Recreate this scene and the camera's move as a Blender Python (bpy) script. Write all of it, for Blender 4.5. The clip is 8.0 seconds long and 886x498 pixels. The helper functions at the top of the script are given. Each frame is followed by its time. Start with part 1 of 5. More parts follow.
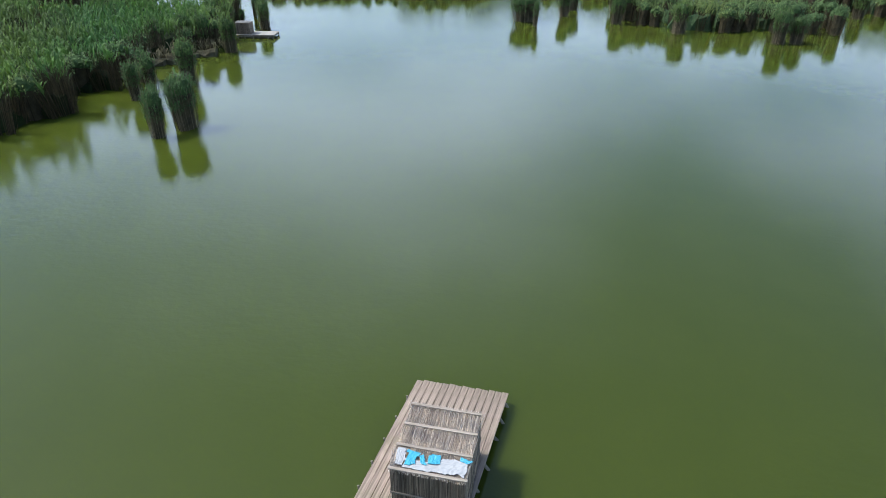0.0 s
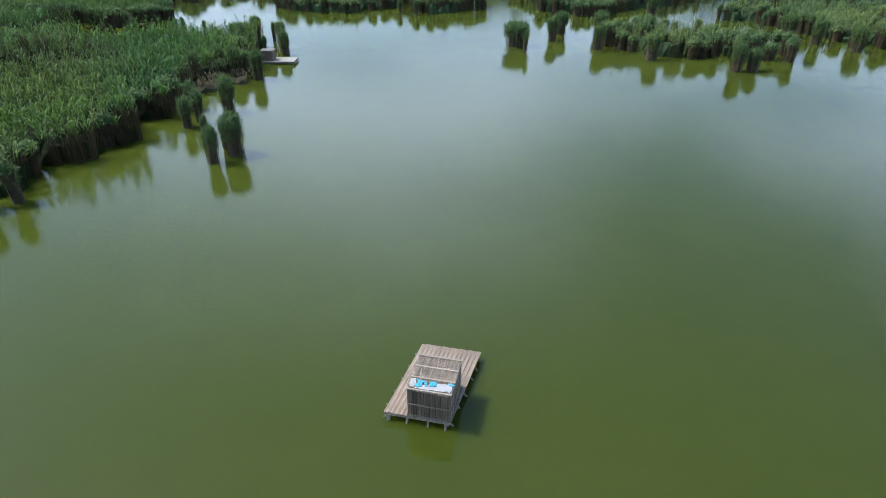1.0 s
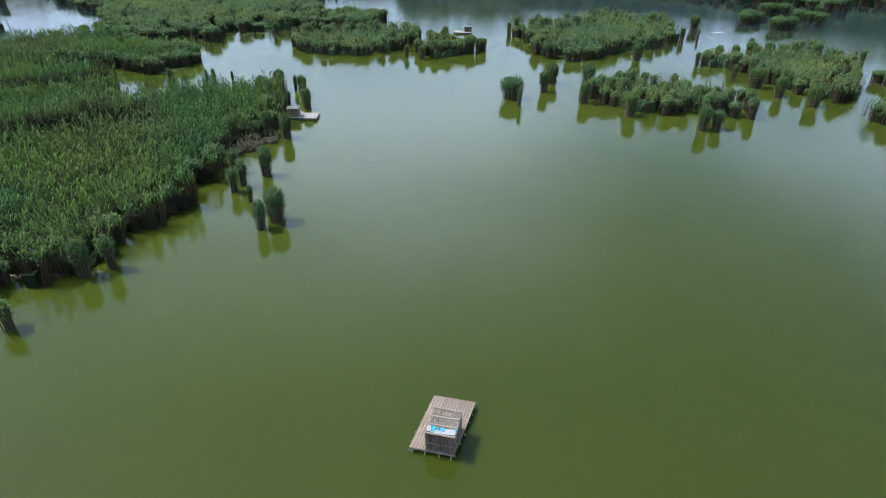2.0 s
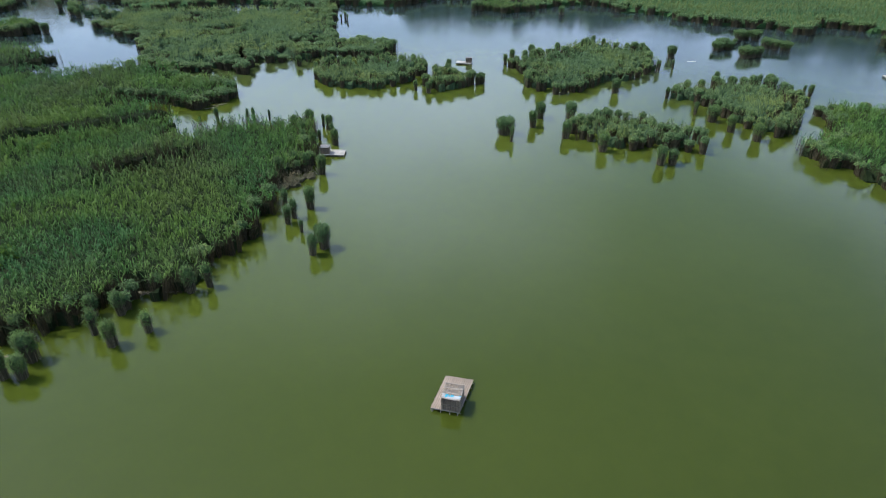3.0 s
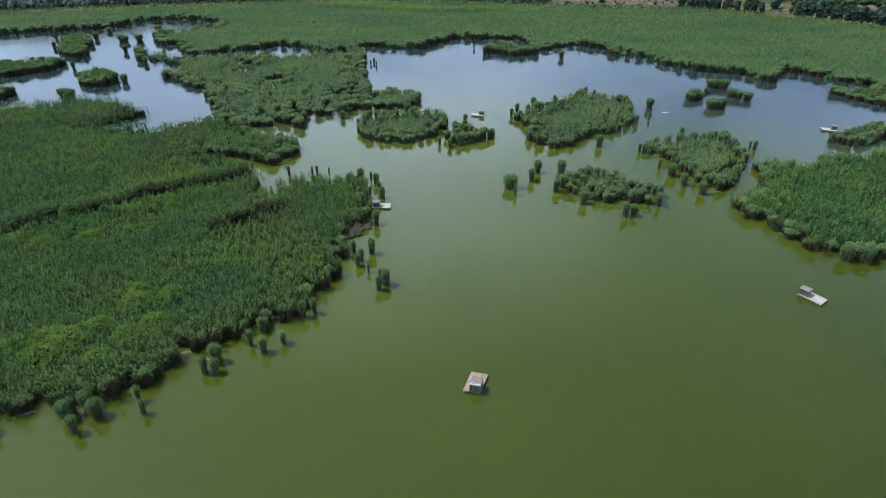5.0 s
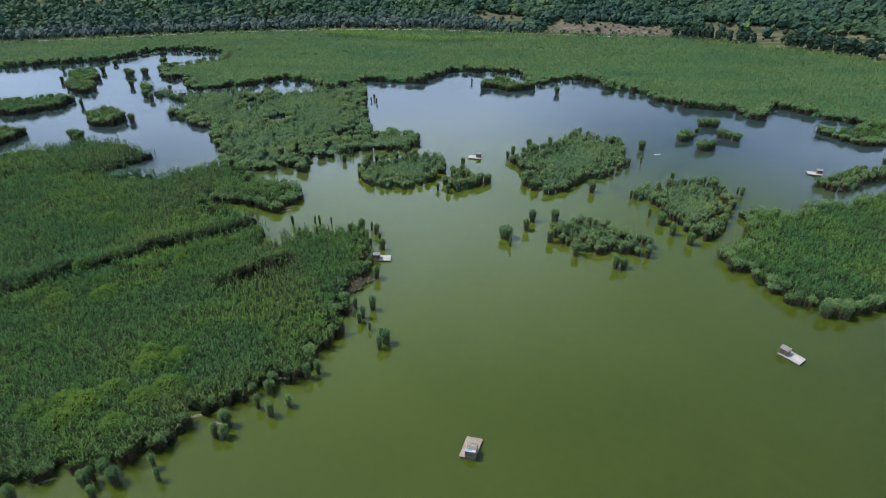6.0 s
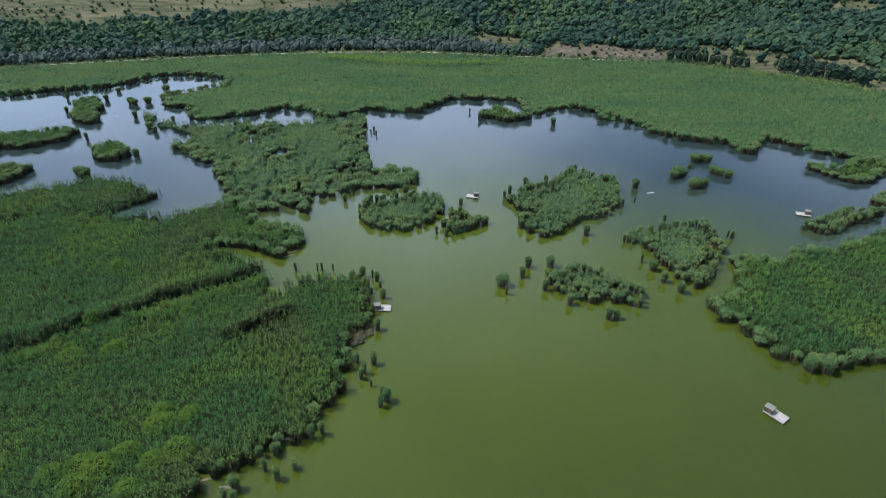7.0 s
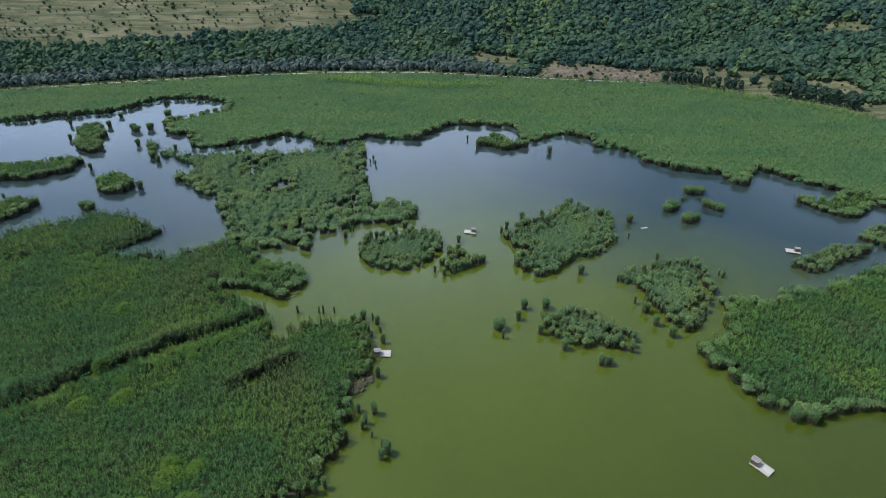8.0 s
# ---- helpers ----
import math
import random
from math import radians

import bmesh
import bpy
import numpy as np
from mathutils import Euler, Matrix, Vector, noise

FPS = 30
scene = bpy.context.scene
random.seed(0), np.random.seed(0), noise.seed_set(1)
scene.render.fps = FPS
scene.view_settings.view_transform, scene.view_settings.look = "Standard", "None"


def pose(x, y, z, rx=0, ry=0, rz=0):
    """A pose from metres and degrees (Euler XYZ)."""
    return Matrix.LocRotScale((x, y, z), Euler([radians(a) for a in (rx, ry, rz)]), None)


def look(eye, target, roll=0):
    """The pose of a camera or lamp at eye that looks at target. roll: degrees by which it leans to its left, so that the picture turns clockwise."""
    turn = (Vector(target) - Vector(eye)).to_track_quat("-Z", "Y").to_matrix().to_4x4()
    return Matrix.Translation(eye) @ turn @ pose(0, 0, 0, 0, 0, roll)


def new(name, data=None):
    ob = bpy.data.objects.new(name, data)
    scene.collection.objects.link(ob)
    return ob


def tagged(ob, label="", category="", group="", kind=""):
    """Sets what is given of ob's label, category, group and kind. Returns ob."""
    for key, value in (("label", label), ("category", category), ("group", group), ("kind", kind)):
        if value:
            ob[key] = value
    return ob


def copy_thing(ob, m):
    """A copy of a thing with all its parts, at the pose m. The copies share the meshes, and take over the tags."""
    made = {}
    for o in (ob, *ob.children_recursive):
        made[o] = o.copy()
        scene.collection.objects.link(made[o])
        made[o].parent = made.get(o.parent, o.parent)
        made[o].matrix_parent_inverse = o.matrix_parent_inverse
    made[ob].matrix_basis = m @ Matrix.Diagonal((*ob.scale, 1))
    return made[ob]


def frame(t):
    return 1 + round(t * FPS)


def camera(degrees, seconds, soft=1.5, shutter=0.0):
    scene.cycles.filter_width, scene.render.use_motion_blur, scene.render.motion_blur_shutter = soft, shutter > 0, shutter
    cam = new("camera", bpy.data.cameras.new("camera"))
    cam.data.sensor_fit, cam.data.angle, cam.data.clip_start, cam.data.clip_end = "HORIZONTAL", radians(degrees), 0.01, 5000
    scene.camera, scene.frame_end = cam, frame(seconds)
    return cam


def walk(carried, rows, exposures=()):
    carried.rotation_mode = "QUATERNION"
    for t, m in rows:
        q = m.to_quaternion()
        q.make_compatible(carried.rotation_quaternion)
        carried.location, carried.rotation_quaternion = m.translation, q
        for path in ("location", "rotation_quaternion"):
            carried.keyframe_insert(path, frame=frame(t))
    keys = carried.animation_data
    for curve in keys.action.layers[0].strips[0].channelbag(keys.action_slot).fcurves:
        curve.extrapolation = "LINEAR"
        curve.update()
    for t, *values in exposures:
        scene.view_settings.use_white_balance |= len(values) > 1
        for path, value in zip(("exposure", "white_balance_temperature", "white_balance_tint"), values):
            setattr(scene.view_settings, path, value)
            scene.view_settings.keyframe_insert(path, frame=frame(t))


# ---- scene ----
cam = camera(73.9, 8.0, 0.8)
PATH = [
    (0, (-1.284, -13.184, 12.771), (-1.372, -11.448, 11.78), 0.0),
    (0.5, (-0.915, -15.68, 15.06), (-1.004, -13.946, 14.067), -0.0),
    (1, (-0.657, -21.176, 18.053), (-0.748, -19.447, 17.052), 0.1),
    (1.5, (-0.689, -25.508, 21.794), (-0.782, -23.783, 20.787), 0.1),
    (2, (-0.68, -28.221, 28.184), (-0.773, -26.493, 27.18), 0.3),
    (2.2, (-0.784, -29.947, 30.623), (-0.866, -28.215, 29.627), 0.4),
    (3.3, (-0.477, -50.69, 44.815), (-0.584, -48.98, 43.784), 0.1),
    (3.5, (-0.704, -55.987, 47.209), (-0.815, -54.281, 46.172), 0.3),
    (4, (-1.114, -67.311, 52.776), (-1.234, -65.615, 51.723), 0.2),
    (4.5, (-1.637, -71.745, 59.485), (-1.765, -70.043, 58.443), -0.2),
    (5.8, (-1.711, -71.866, 77.946), (-1.841, -70.147, 76.932), -0.8),
    (6, (-1.014, -71.47, 79.799), (-1.146, -69.747, 78.792), -0.7),
    (6.5, (-0.83, -70.374, 86.688), (-0.961, -68.648, 85.685), -0.8),
    (7, (-0.842, -69.437, 93.491), (-0.971, -67.71, 92.492), -0.8),
    (7.5, (-0.718, -68.237, 100.224), (-0.845, -66.509, 99.227), -0.8),
    (8, (-0.529, -67.232, 106.973), (-0.655, -65.502, 105.977), -0.9),
]
walk(cam, [(t, look(eye, target, roll)) for t, eye, target, roll in PATH], [(0.0, 0.45, 5900, 10), (8.0, 0.45, 5900, 10)])

# ---------------------------------------------------------------- light
SUN_TO = Vector((-0.53, 0.09, 0.84)).normalized()
sun = new("sun", bpy.data.lights.new("sun", "SUN"))
sun.data.energy, sun.data.angle, sun.data.color = 3.1, radians(2.5), (1.0, 0.96, 0.88)
sun.matrix_world = look((0, 0, 60), Vector((0, 0, 60)) - SUN_TO)


def sky_world():
    w = bpy.data.worlds.new("sky")
    scene.world = w
    w.use_nodes = True
    nt = w.node_tree
    nt.nodes.clear()
    out = nt.nodes.new("ShaderNodeOutputWorld")
    bg = nt.nodes.new("ShaderNodeBackground")
    sky = nt.nodes.new("ShaderNodeTexSky")
    sky.sky_type, sky.sun_disc = "NISHITA", False
    sky.sun_elevation = math.asin(SUN_TO.z)
    sky.sun_rotation = math.atan2(SUN_TO.x, SUN_TO.y)
    sky.air_density, sky.dust_density, sky.ozone_density = 1.0, 1.6, 2.0
    # broken cumulus: noise on a flat cloud layer overhead
    geo = nt.nodes.new("ShaderNodeTexCoord")
    sep = nt.nodes.new("ShaderNodeSeparateXYZ")
    nt.links.new(geo.outputs["Generated"], sep.inputs[0])
    zz = nt.nodes.new("ShaderNodeMath")
    zz.operation = "MAXIMUM"
    zz.inputs[1].default_value = 0.06
    nt.links.new(sep.outputs[2], zz.inputs[0])
    zadd = nt.nodes.new("ShaderNodeMath")
    zadd.operation = "ADD"
    zadd.inputs[1].default_value = 0.12
    nt.links.new(zz.outputs[0], zadd.inputs[0])
    comb = nt.nodes.new("ShaderNodeCombineXYZ")
    for i in (0, 1):
        dv = nt.nodes.new("ShaderNodeMath")
        dv.operation = "DIVIDE"
        nt.links.new(sep.outputs[i], dv.inputs[0])
        nt.links.new(zadd.outputs[0], dv.inputs[1])
        nt.links.new(dv.outputs[0], comb.inputs[i])
    comb.inputs[2].default_value = CLOUD_SEED
    noi = nt.nodes.new("ShaderNodeTexNoise")
    noi.inputs["Scale"].default_value = 0.80
    noi.inputs["Detail"].default_value = 4.0
    noi.inputs["Roughness"].default_value = 0.56
    wind = nt.nodes.new("ShaderNodeMapping")
    wind.inputs["Location"].default_value = CLOUD_DRIFT
    nt.links.new(comb.outputs[0], wind.inputs["Vector"])
    nt.links.new(wind.outputs[0], noi.inputs["Vector"])
    ramp = nt.nodes.new("ShaderNodeValToRGB")
    for k, (place, grey) in enumerate(((0.30, 0.0), (0.58, 0.50), (0.85, 0.80))):
        stop = ramp.color_ramp.elements[k] if k < 2 else ramp.color_ramp.elements.new(place)
        stop.position, stop.color = place, (grey, grey, grey, 1)
    up = nt.nodes.new("ShaderNodeMath")
    up.operation, up.inputs[1].default_value = "MULTIPLY_ADD", -0.50
    nt.links.new(zz.outputs[0], up.inputs[0])
    calm = nt.nodes.new("ShaderNodeMath")
    calm.operation, calm.inputs[1].default_value, calm.inputs[2].default_value = "MULTIPLY_ADD", 0.55, 0.235
    nt.links.new(noi.outputs["Fac"], calm.inputs[0])
    nt.links.new(calm.outputs[0], up.inputs[2])
    cover = up.outputs[0]
    # the larger cloud masses and the blue gaps between them
    for cx, cy, wide, amount in CLOUD_MASSES:
        far = nt.nodes.new("ShaderNodeVectorMath")
        far.operation, far.inputs[1].default_value = "DISTANCE", (cx, cy, CLOUD_SEED)
        nt.links.new(comb.outputs[0], far.inputs[0])
        fall = nt.nodes.new("ShaderNodeMapRange")
        fall.interpolation_type = "SMOOTHSTEP"
        fall.inputs["From Max"].default_value = wide
        fall.inputs["To Min"].default_value, fall.inputs["To Max"].default_value = amount, 0.0
        nt.links.new(far.outputs["Value"], fall.inputs["Value"])
        total = nt.nodes.new("ShaderNodeMath")
        nt.links.new(cover, total.inputs[0])
        nt.links.new(fall.outputs[0], total.inputs[1])
        cover = total.outputs[0]
    nt.links.new(cover, ramp.inputs[0])
    mix = nt.nodes.new("ShaderNodeMixRGB")
    nt.links.new(ramp.outputs[0], mix.inputs[0])
    nt.links.new(sky.outputs[0], mix.inputs[1])
    mix.inputs[2].default_value = CLOUD_WHITE
    bg.inputs["Strength"].default_value = SKY_STRENGTH
    nt.links.new(mix.outputs[0], bg.inputs[0])
    nt.links.new(bg.outputs[0], out.inputs[0])


CLOUD_DRIFT = (-0.55, 0.0, 0.0)
CLOUD_MASSES = [(-0.25, 2.2, 1.1, 0.20), (1.26, 1.76, 0.80, 0.12), (-1.30, 2.1, 1.1, 0.16), (0.66, 1.60, 0.90, -0.02), (-0.20, 1.30, 1.1, 0.20)]
CLOUD_SEED, CLOUD_WHITE, SKY_STRENGTH = 64.4, (12.8, 14.3, 17.3, 1), 0.15
sky_world()

# ---------------------------------------------------------------- materials


class Mat:
    """A node material with a short way of chaining nodes."""

    def __init__(self, name, rough=0.7, spec=0.3):
        self.m = bpy.data.materials.new(name)
        self.m.use_nodes = True
        self.nt = self.m.node_tree
        self.bsdf = self.nt.nodes["Principled BSDF"]
        self.bsdf.inputs["Roughness"].default_value = rough
        self.bsdf.inputs["Specular IOR Level"].default_value = spec

    def node(self, kind, **inputs):
        n = self.nt.nodes.new(kind)
        for k, v in inputs.items():
            self.put(n.inputs[k.replace("_", " ")], v)
        return n

    def put(self, socket, v):
        if isinstance(v, bpy.types.NodeSocket):
            self.nt.links.new(v, socket)
        else:
            socket.default_value = v

    def pos(self, scale=(1, 1, 1), local=False):
        src = self.node("ShaderNodeTexCoord").outputs["Object"] if local else self.node("ShaderNodeNewGeometry").outputs["Position"]
        mp = self.node("ShaderNodeMapping", Vector=src)
        mp.inputs["Scale"].default_value = scale
        return mp.outputs[0]

    def noise(self, scale, detail=4.0, rough=0.55, vec=None):
        n = self.node("ShaderNodeTexNoise", Scale=scale, Detail=detail, Roughness=rough)
        self.put(n.inputs["Vector"], vec if vec is not None else self.pos())
        return n.outputs["Fac"]

    def ramp(self, fac, stops):
        r = self.node("ShaderNodeValToRGB")
        e = r.color_ramp.elements
        while len(e) < len(stops):
            e.new(0.5)
        for k, (p, c) in enumerate(stops):
            e[k].position, e[k].color = p, (*c, 1)
        self.nt.links.new(fac, r.inputs[0])
        return r.outputs[0]

    def mix(self, fac, a, b, mode="MIX"):
        n = self.node("ShaderNodeMixRGB")
        n.blend_type = mode
        for s, v in zip(n.inputs, (fac, a, b)):
            self.put(s, (*v, 1) if isinstance(v, tuple) and len(v) == 3 else v)
        return n.outputs[0]

    def maths(self, op, a, b=0.0):
        n = self.node("ShaderNodeMath")
        n.operation = op
        self.put(n.inputs[0], a)
        self.put(n.inputs[1], b)
        return n.outputs[0]

    def island(self):
        return self.node("ShaderNodeNewGeometry").outputs["Random Per Island"]

    def each(self):
        return self.node("ShaderNodeObjectInfo").outputs["Random"]

    def bump(self, height, strength=0.4, distance=0.02):
        b = self.node("ShaderNodeBump", Strength=strength, Distance=distance, Height=height)
        self.nt.links.new(b.outputs[0], self.bsdf.inputs["Normal"])

    def colour(self, c):
        self.put(self.bsdf.inputs["Base Color"], (*c, 1) if isinstance(c, tuple) else c)
        return self

    def thin(self, c, share):
        """Lets part of the light through, as leaves do."""
        tr = self.node("ShaderNodeBsdfTranslucent")
        self.put(tr.inputs["Color"], c)
        mx = self.node("ShaderNodeMixShader", Fac=share)
        self.nt.links.new(self.bsdf.outputs[0], mx.inputs[1])
        self.nt.links.new(tr.outputs[0], mx.inputs[2])
        self.nt.links.new(mx.outputs[0], self.nt.nodes["Material Output"].inputs["Surface"])


def water_material():
    k = Mat("pond_water", 0.06, 0.5)
    k.bsdf.inputs["IOR"].default_value = 1.333
    # light scatters a little way through the murky water
    k.bsdf.subsurface_method = "BURLEY"
    k.bsdf.inputs["Subsurface Weight"].default_value = 1.0
    k.bsdf.inputs["Subsurface Radius"].default_value = (1.0, 1.0, 0.6)
    k.bsdf.inputs["Subsurface Scale"].default_value = 0.85
    cloudy = k.noise(0.02, 3.0)
    fine = k.noise(0.4, 3.0)
    c = k.ramp(cloudy, [(0.35, (0.036, 0.050, 0.005)), (0.65, (0.044, 0.057, 0.007))])
    # silt drifts through the middle of the bay; the south-east corner is darker
    xy = k.node("ShaderNodeSeparateXYZ", Vector=k.pos())
    silt = k.node("ShaderNodeMapRange")
    k.put(silt.inputs["Value"], k.maths("ADD", k.maths("SUBTRACT", k.maths("MULTIPLY", xy.outputs[1], 0.72), k.maths("MULTIPLY", xy.outputs[0], 0.38)), k.maths("MULTIPLY", k.noise(0.03, 3.0), 30.0)))
    silt.inputs["From Min"].default_value, silt.inputs["From Max"].default_value = -14.0, 46.0
    c = k.mix(silt.outputs[0], k.mix(0.5, c, (0.026, 0.038, 0.004)), k.mix(0.5, c, (0.084, 0.110, 0.013)))
    c = k.mix(0.12, c, k.ramp(fine, [(0.3, (0.03, 0.04, 0.006)), (0.7, (0.055, 0.065, 0.012))]))
    # the inner bay is turbid, the lakes behind the islands are clearer and darker
    xyz = k.node("ShaderNodeSeparateXYZ", Vector=k.pos())
    far = k.maths("ADD", xyz.outputs[1], k.maths("MULTIPLY", k.maths("MAXIMUM", xyz.outputs[0], 0.0), 0.55))
    west = k.maths("MAXIMUM", k.maths("SUBTRACT", -40.0, xyz.outputs[0]), 0.0)
    far = k.maths("ADD", far, k.maths("MULTIPLY", west, 0.9))
    far = k.maths("ADD", far, k.maths("MULTIPLY", k.noise(0.03, 3.0), 40.0))
    clear = k.node("ShaderNodeMapRange")
    k.put(clear.inputs["Value"], far)
    clear.inputs["From Min"].default_value, clear.inputs["From Max"].default_value = 134.0, 220.0
    k.colour(k.mix(clear.outputs[0], c, (0.024, 0.038, 0.034)))
    # breeze patches: short ripples in some places, calm between them
    gust = k.ramp(k.noise(0.035, 2.0), [(0.46, (0.42, 0.42, 0.42)), (0.66, (1, 1, 1))])
    rip = k.noise(3.0, 3.0, 0.6, k.pos((0.75, 1.0, 1.0)))
    swell = k.noise(0.35, 2.0, 0.5)
    h = k.maths("ADD", k.maths("MULTIPLY", rip, gust), k.maths("MULTIPLY", swell, 0.6))
    k.bump(h, 0.40, 0.03)
    return k.m


def leaf_material(name, dark, mid, light, patch=0.06, share=0.22, warm=(0.12, 0.155, 0.040), vary=0.75, dry=0.0, grain=0.8, relief=0.0, streak=0.0):
    k = Mat(name, 0.65, 0.18)
    big = k.noise(patch, 3.0)
    tuft = k.noise(0.9, 3.0)
    c = k.ramp(big, [(0.38, dark), (0.50, mid), (0.62, light)])
    c = k.mix(k.maths("MULTIPLY", tuft, 0.45), c, warm)
    if streak:
        long = k.ramp(k.noise(1.0, 4.0, 0.6, k.pos((0.011, 0.05, 0.0))), [(0.43, (0, 0, 0)), (0.57, (streak, streak, streak))])
        c = k.mix(long, c, (0.190, 0.235, 0.075))
    if dry:
        brown = k.ramp(k.noise(0.045, 5.0, 0.62, k.pos((1.0, 0.8, 1.0))), [(0.50, (0, 0, 0)), (0.66, (dry, dry, dry))])
        c = k.mix(brown, c, (0.135, 0.165, 0.055))
    c = k.mix(grain, c, k.ramp(k.noise(1.1, 3.0, 0.6), [(0.34, (0.50, 0.50, 0.55)), (0.66, (1.36, 1.32, 1.22))]), "MULTIPLY")
    c = k.mix(vary, c, k.ramp(k.island(), [(0.0, (0.36, 0.36, 0.36)), (0.6, (0.95, 0.95, 0.95)), (1.0, (1.5, 1.45, 1.3))]), "MULTIPLY")
    k.colour(c)
    if relief:
        k.bump(k.noise(1.3, 5.0, 0.7), 1.0, relief)
    k.thin(c, share)
    return k.m


def stem_material(name, a, b):
    k = Mat(name, 0.8, 0.2)
    c = k.ramp(k.island(), [(0.0, a), (1.0, b)])
    c = k.mix(0.5, c, k.ramp(k.noise(3.0, 4.0, 0.6, k.pos((1, 1, 0.25))), [(0.3, (0.4, 0.4, 0.4)), (0.7, (1.2, 1.15, 1.0))]), "MULTIPLY")
    k.colour(c)
    return k.m


def mass_material(name, a, b):
    k = Mat(name, 0.9, 0.1)
    k.colour(k.ramp(k.noise(1.6, 5.0, 0.65), [(0.3, a), (0.7, b)]))
    k.bump(k.noise(2.5, 5.0, 0.7), 0.9, 0.4)
    return k.m


def wood_material(name, a, b, grain=(14, 14, 0.8), local=True):
    k = Mat(name, 0.75, 0.25)
    g = k.noise(1.0, 6.0, 0.6, k.pos(grain, local))
    c = k.ramp(g, [(0.3, a), (0.68, b)])
    c = k.mix(0.55, c, k.ramp(k.each(), [(0.0, (0.68, 0.66, 0.62)), (1.0, (1.12, 1.1, 1.05))]), "MULTIPLY")
    stain = k.noise(1.7, 4.0, 0.6, k.pos((1, 1, 1), local))
    stain = k.ramp(stain, [(0.44, (0, 0, 0)), (0.72, (0.55, 0.55, 0.55))])
    c = k.mix(stain, c, (0.20, 0.18, 0.10))
    k.colour(c)
    k.bump(g, 0.5, 0.006)
    return k.m


WATER = water_material()
REED_LEAF = leaf_material("reed_leaf", (0.063, 0.168, 0.050), (0.095, 0.201, 0.043), (0.140, 0.234, 0.038), 0.05, warm=(0.110, 0.184, 0.040), vary=0.5, dry=0.6, grain=0.8)
MARSH_LEAF = leaf_material("marsh_leaf", (0.064, 0.134, 0.076), (0.100, 0.174, 0.078), (0.158, 0.216, 0.078), 0.024, share=0.4, vary=0.12, grain=0.3, dry=0.5, streak=0.8)
SEDGE_LEAF = leaf_material("sedge_leaf", (0.20, 0.32, 0.05), (0.22, 0.35, 0.05), (0.25, 0.37, 0.05), 0.03, share=0.4, vary=0.12, grain=0.2)
TUSSOCK_LEAF = leaf_material("tussock_leaf", (0.132, 0.228, 0.098), (0.166, 0.258, 0.094), (0.212, 0.290, 0.088), vary=0.45, grain=0.6)
CLUMP_LEAF = leaf_material("clump_leaf", (0.078, 0.165, 0.060), (0.100, 0.188, 0.056), (0.130, 0.215, 0.052), vary=0.6, grain=0.6)
DEAD_LEAF = leaf_material("dead_leaf", (0.120, 0.125, 0.060), (0.165, 0.150, 0.082), (0.215, 0.190, 0.115), 0.25, vary=0.5, grain=0.5, warm=(0.17, 0.16, 0.08))
ISLE_LEAF = leaf_material("isle_leaf", (0.152, 0.248, 0.108), (0.194, 0.282, 0.102), (0.254, 0.322, 0.094), share=0.36, vary=0.35, dry=0.45, grain=0.5)
REED_STEM = stem_material("reed_stem", (0.095, 0.078, 0.048), (0.28, 0.23, 0.145))
# brown stems below overhanging leaves, coloured darker to stand for the shade there
SHADED_STEM = stem_material("shaded_stem", (0.028, 0.022, 0.011), (0.130, 0.100, 0.052))
# brown tuft core, darkened to hold the shade between its stems
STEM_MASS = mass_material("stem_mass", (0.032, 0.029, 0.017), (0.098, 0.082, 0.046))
# filler inside reeds and shrubs, with inner shade put into its dark colour
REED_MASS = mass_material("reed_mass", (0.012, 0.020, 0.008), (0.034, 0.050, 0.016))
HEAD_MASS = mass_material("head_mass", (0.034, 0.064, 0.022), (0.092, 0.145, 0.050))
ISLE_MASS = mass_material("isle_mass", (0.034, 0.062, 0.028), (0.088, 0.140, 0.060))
MAT_MASS = mass_material("mat_mass", (0.070, 0.066, 0.036), (0.140, 0.125, 0.075))
MARSH_MASS = mass_material("marsh_mass", (0.034, 0.080, 0.026), (0.062, 0.122, 0.038))
DECK_WOOD = wood_material("deck_wood", (0.14, 0.105, 0.080), (0.47, 0.365, 0.285), (16, 0.9, 16))
BLEACHED_WOOD = wood_material("bleached_wood", (0.30, 0.28, 0.24), (0.52, 0.49, 0.44), (16, 0.9, 16))
POST_WOOD = wood_material("post_wood", (0.13, 0.115, 0.085), (0.33, 0.30, 0.24), (12, 12, 1.0))
BATTEN_WOOD = wood_material("batten_wood", (0.28, 0.23, 0.18), (0.52, 0.45, 0.37), (1.0, 16, 16))
THATCH = stem_material("thatch", (0.12, 0.095, 0.072), (0.68, 0.56, 0.44))
ROOF_THATCH = stem_material("roof_thatch", (0.46, 0.385, 0.315), (0.98, 0.91, 0.82))
WALL_WOOD = wood_material("wall_wood", (0.12, 0.10, 0.08), (0.26, 0.22, 0.18), (1.0, 16, 16))


def sheet_material(name, c, rough):
    k = Mat(name, rough, 0.5)
    n = k.noise(5.0, 4.0, 0.6, k.pos((1, 1, 1), True))
    k.colour(k.mix(k.maths("MULTIPLY", n, 0.5), c, tuple(0.6 * q for q in c)))
    k.bump(k.noise(9.0, 3.0, 0.5, k.pos((1, 1, 1), True)), 0.5, 0.02)
    return k.m


BLUE_SHEET = sheet_material("blue_sheet", (0.08, 0.42, 0.54), 0.35)
PALE_SHEET = sheet_material("pale_sheet", (0.185, 0.18, 0.165), 0.95)
STRAW = stem_material("straw", (0.15, 0.13, 0.092), (0.34, 0.30, 0.225))
WHITE_SHEET = sheet_material("white_sheet", (0.47, 0.47, 0.45), 0.6)


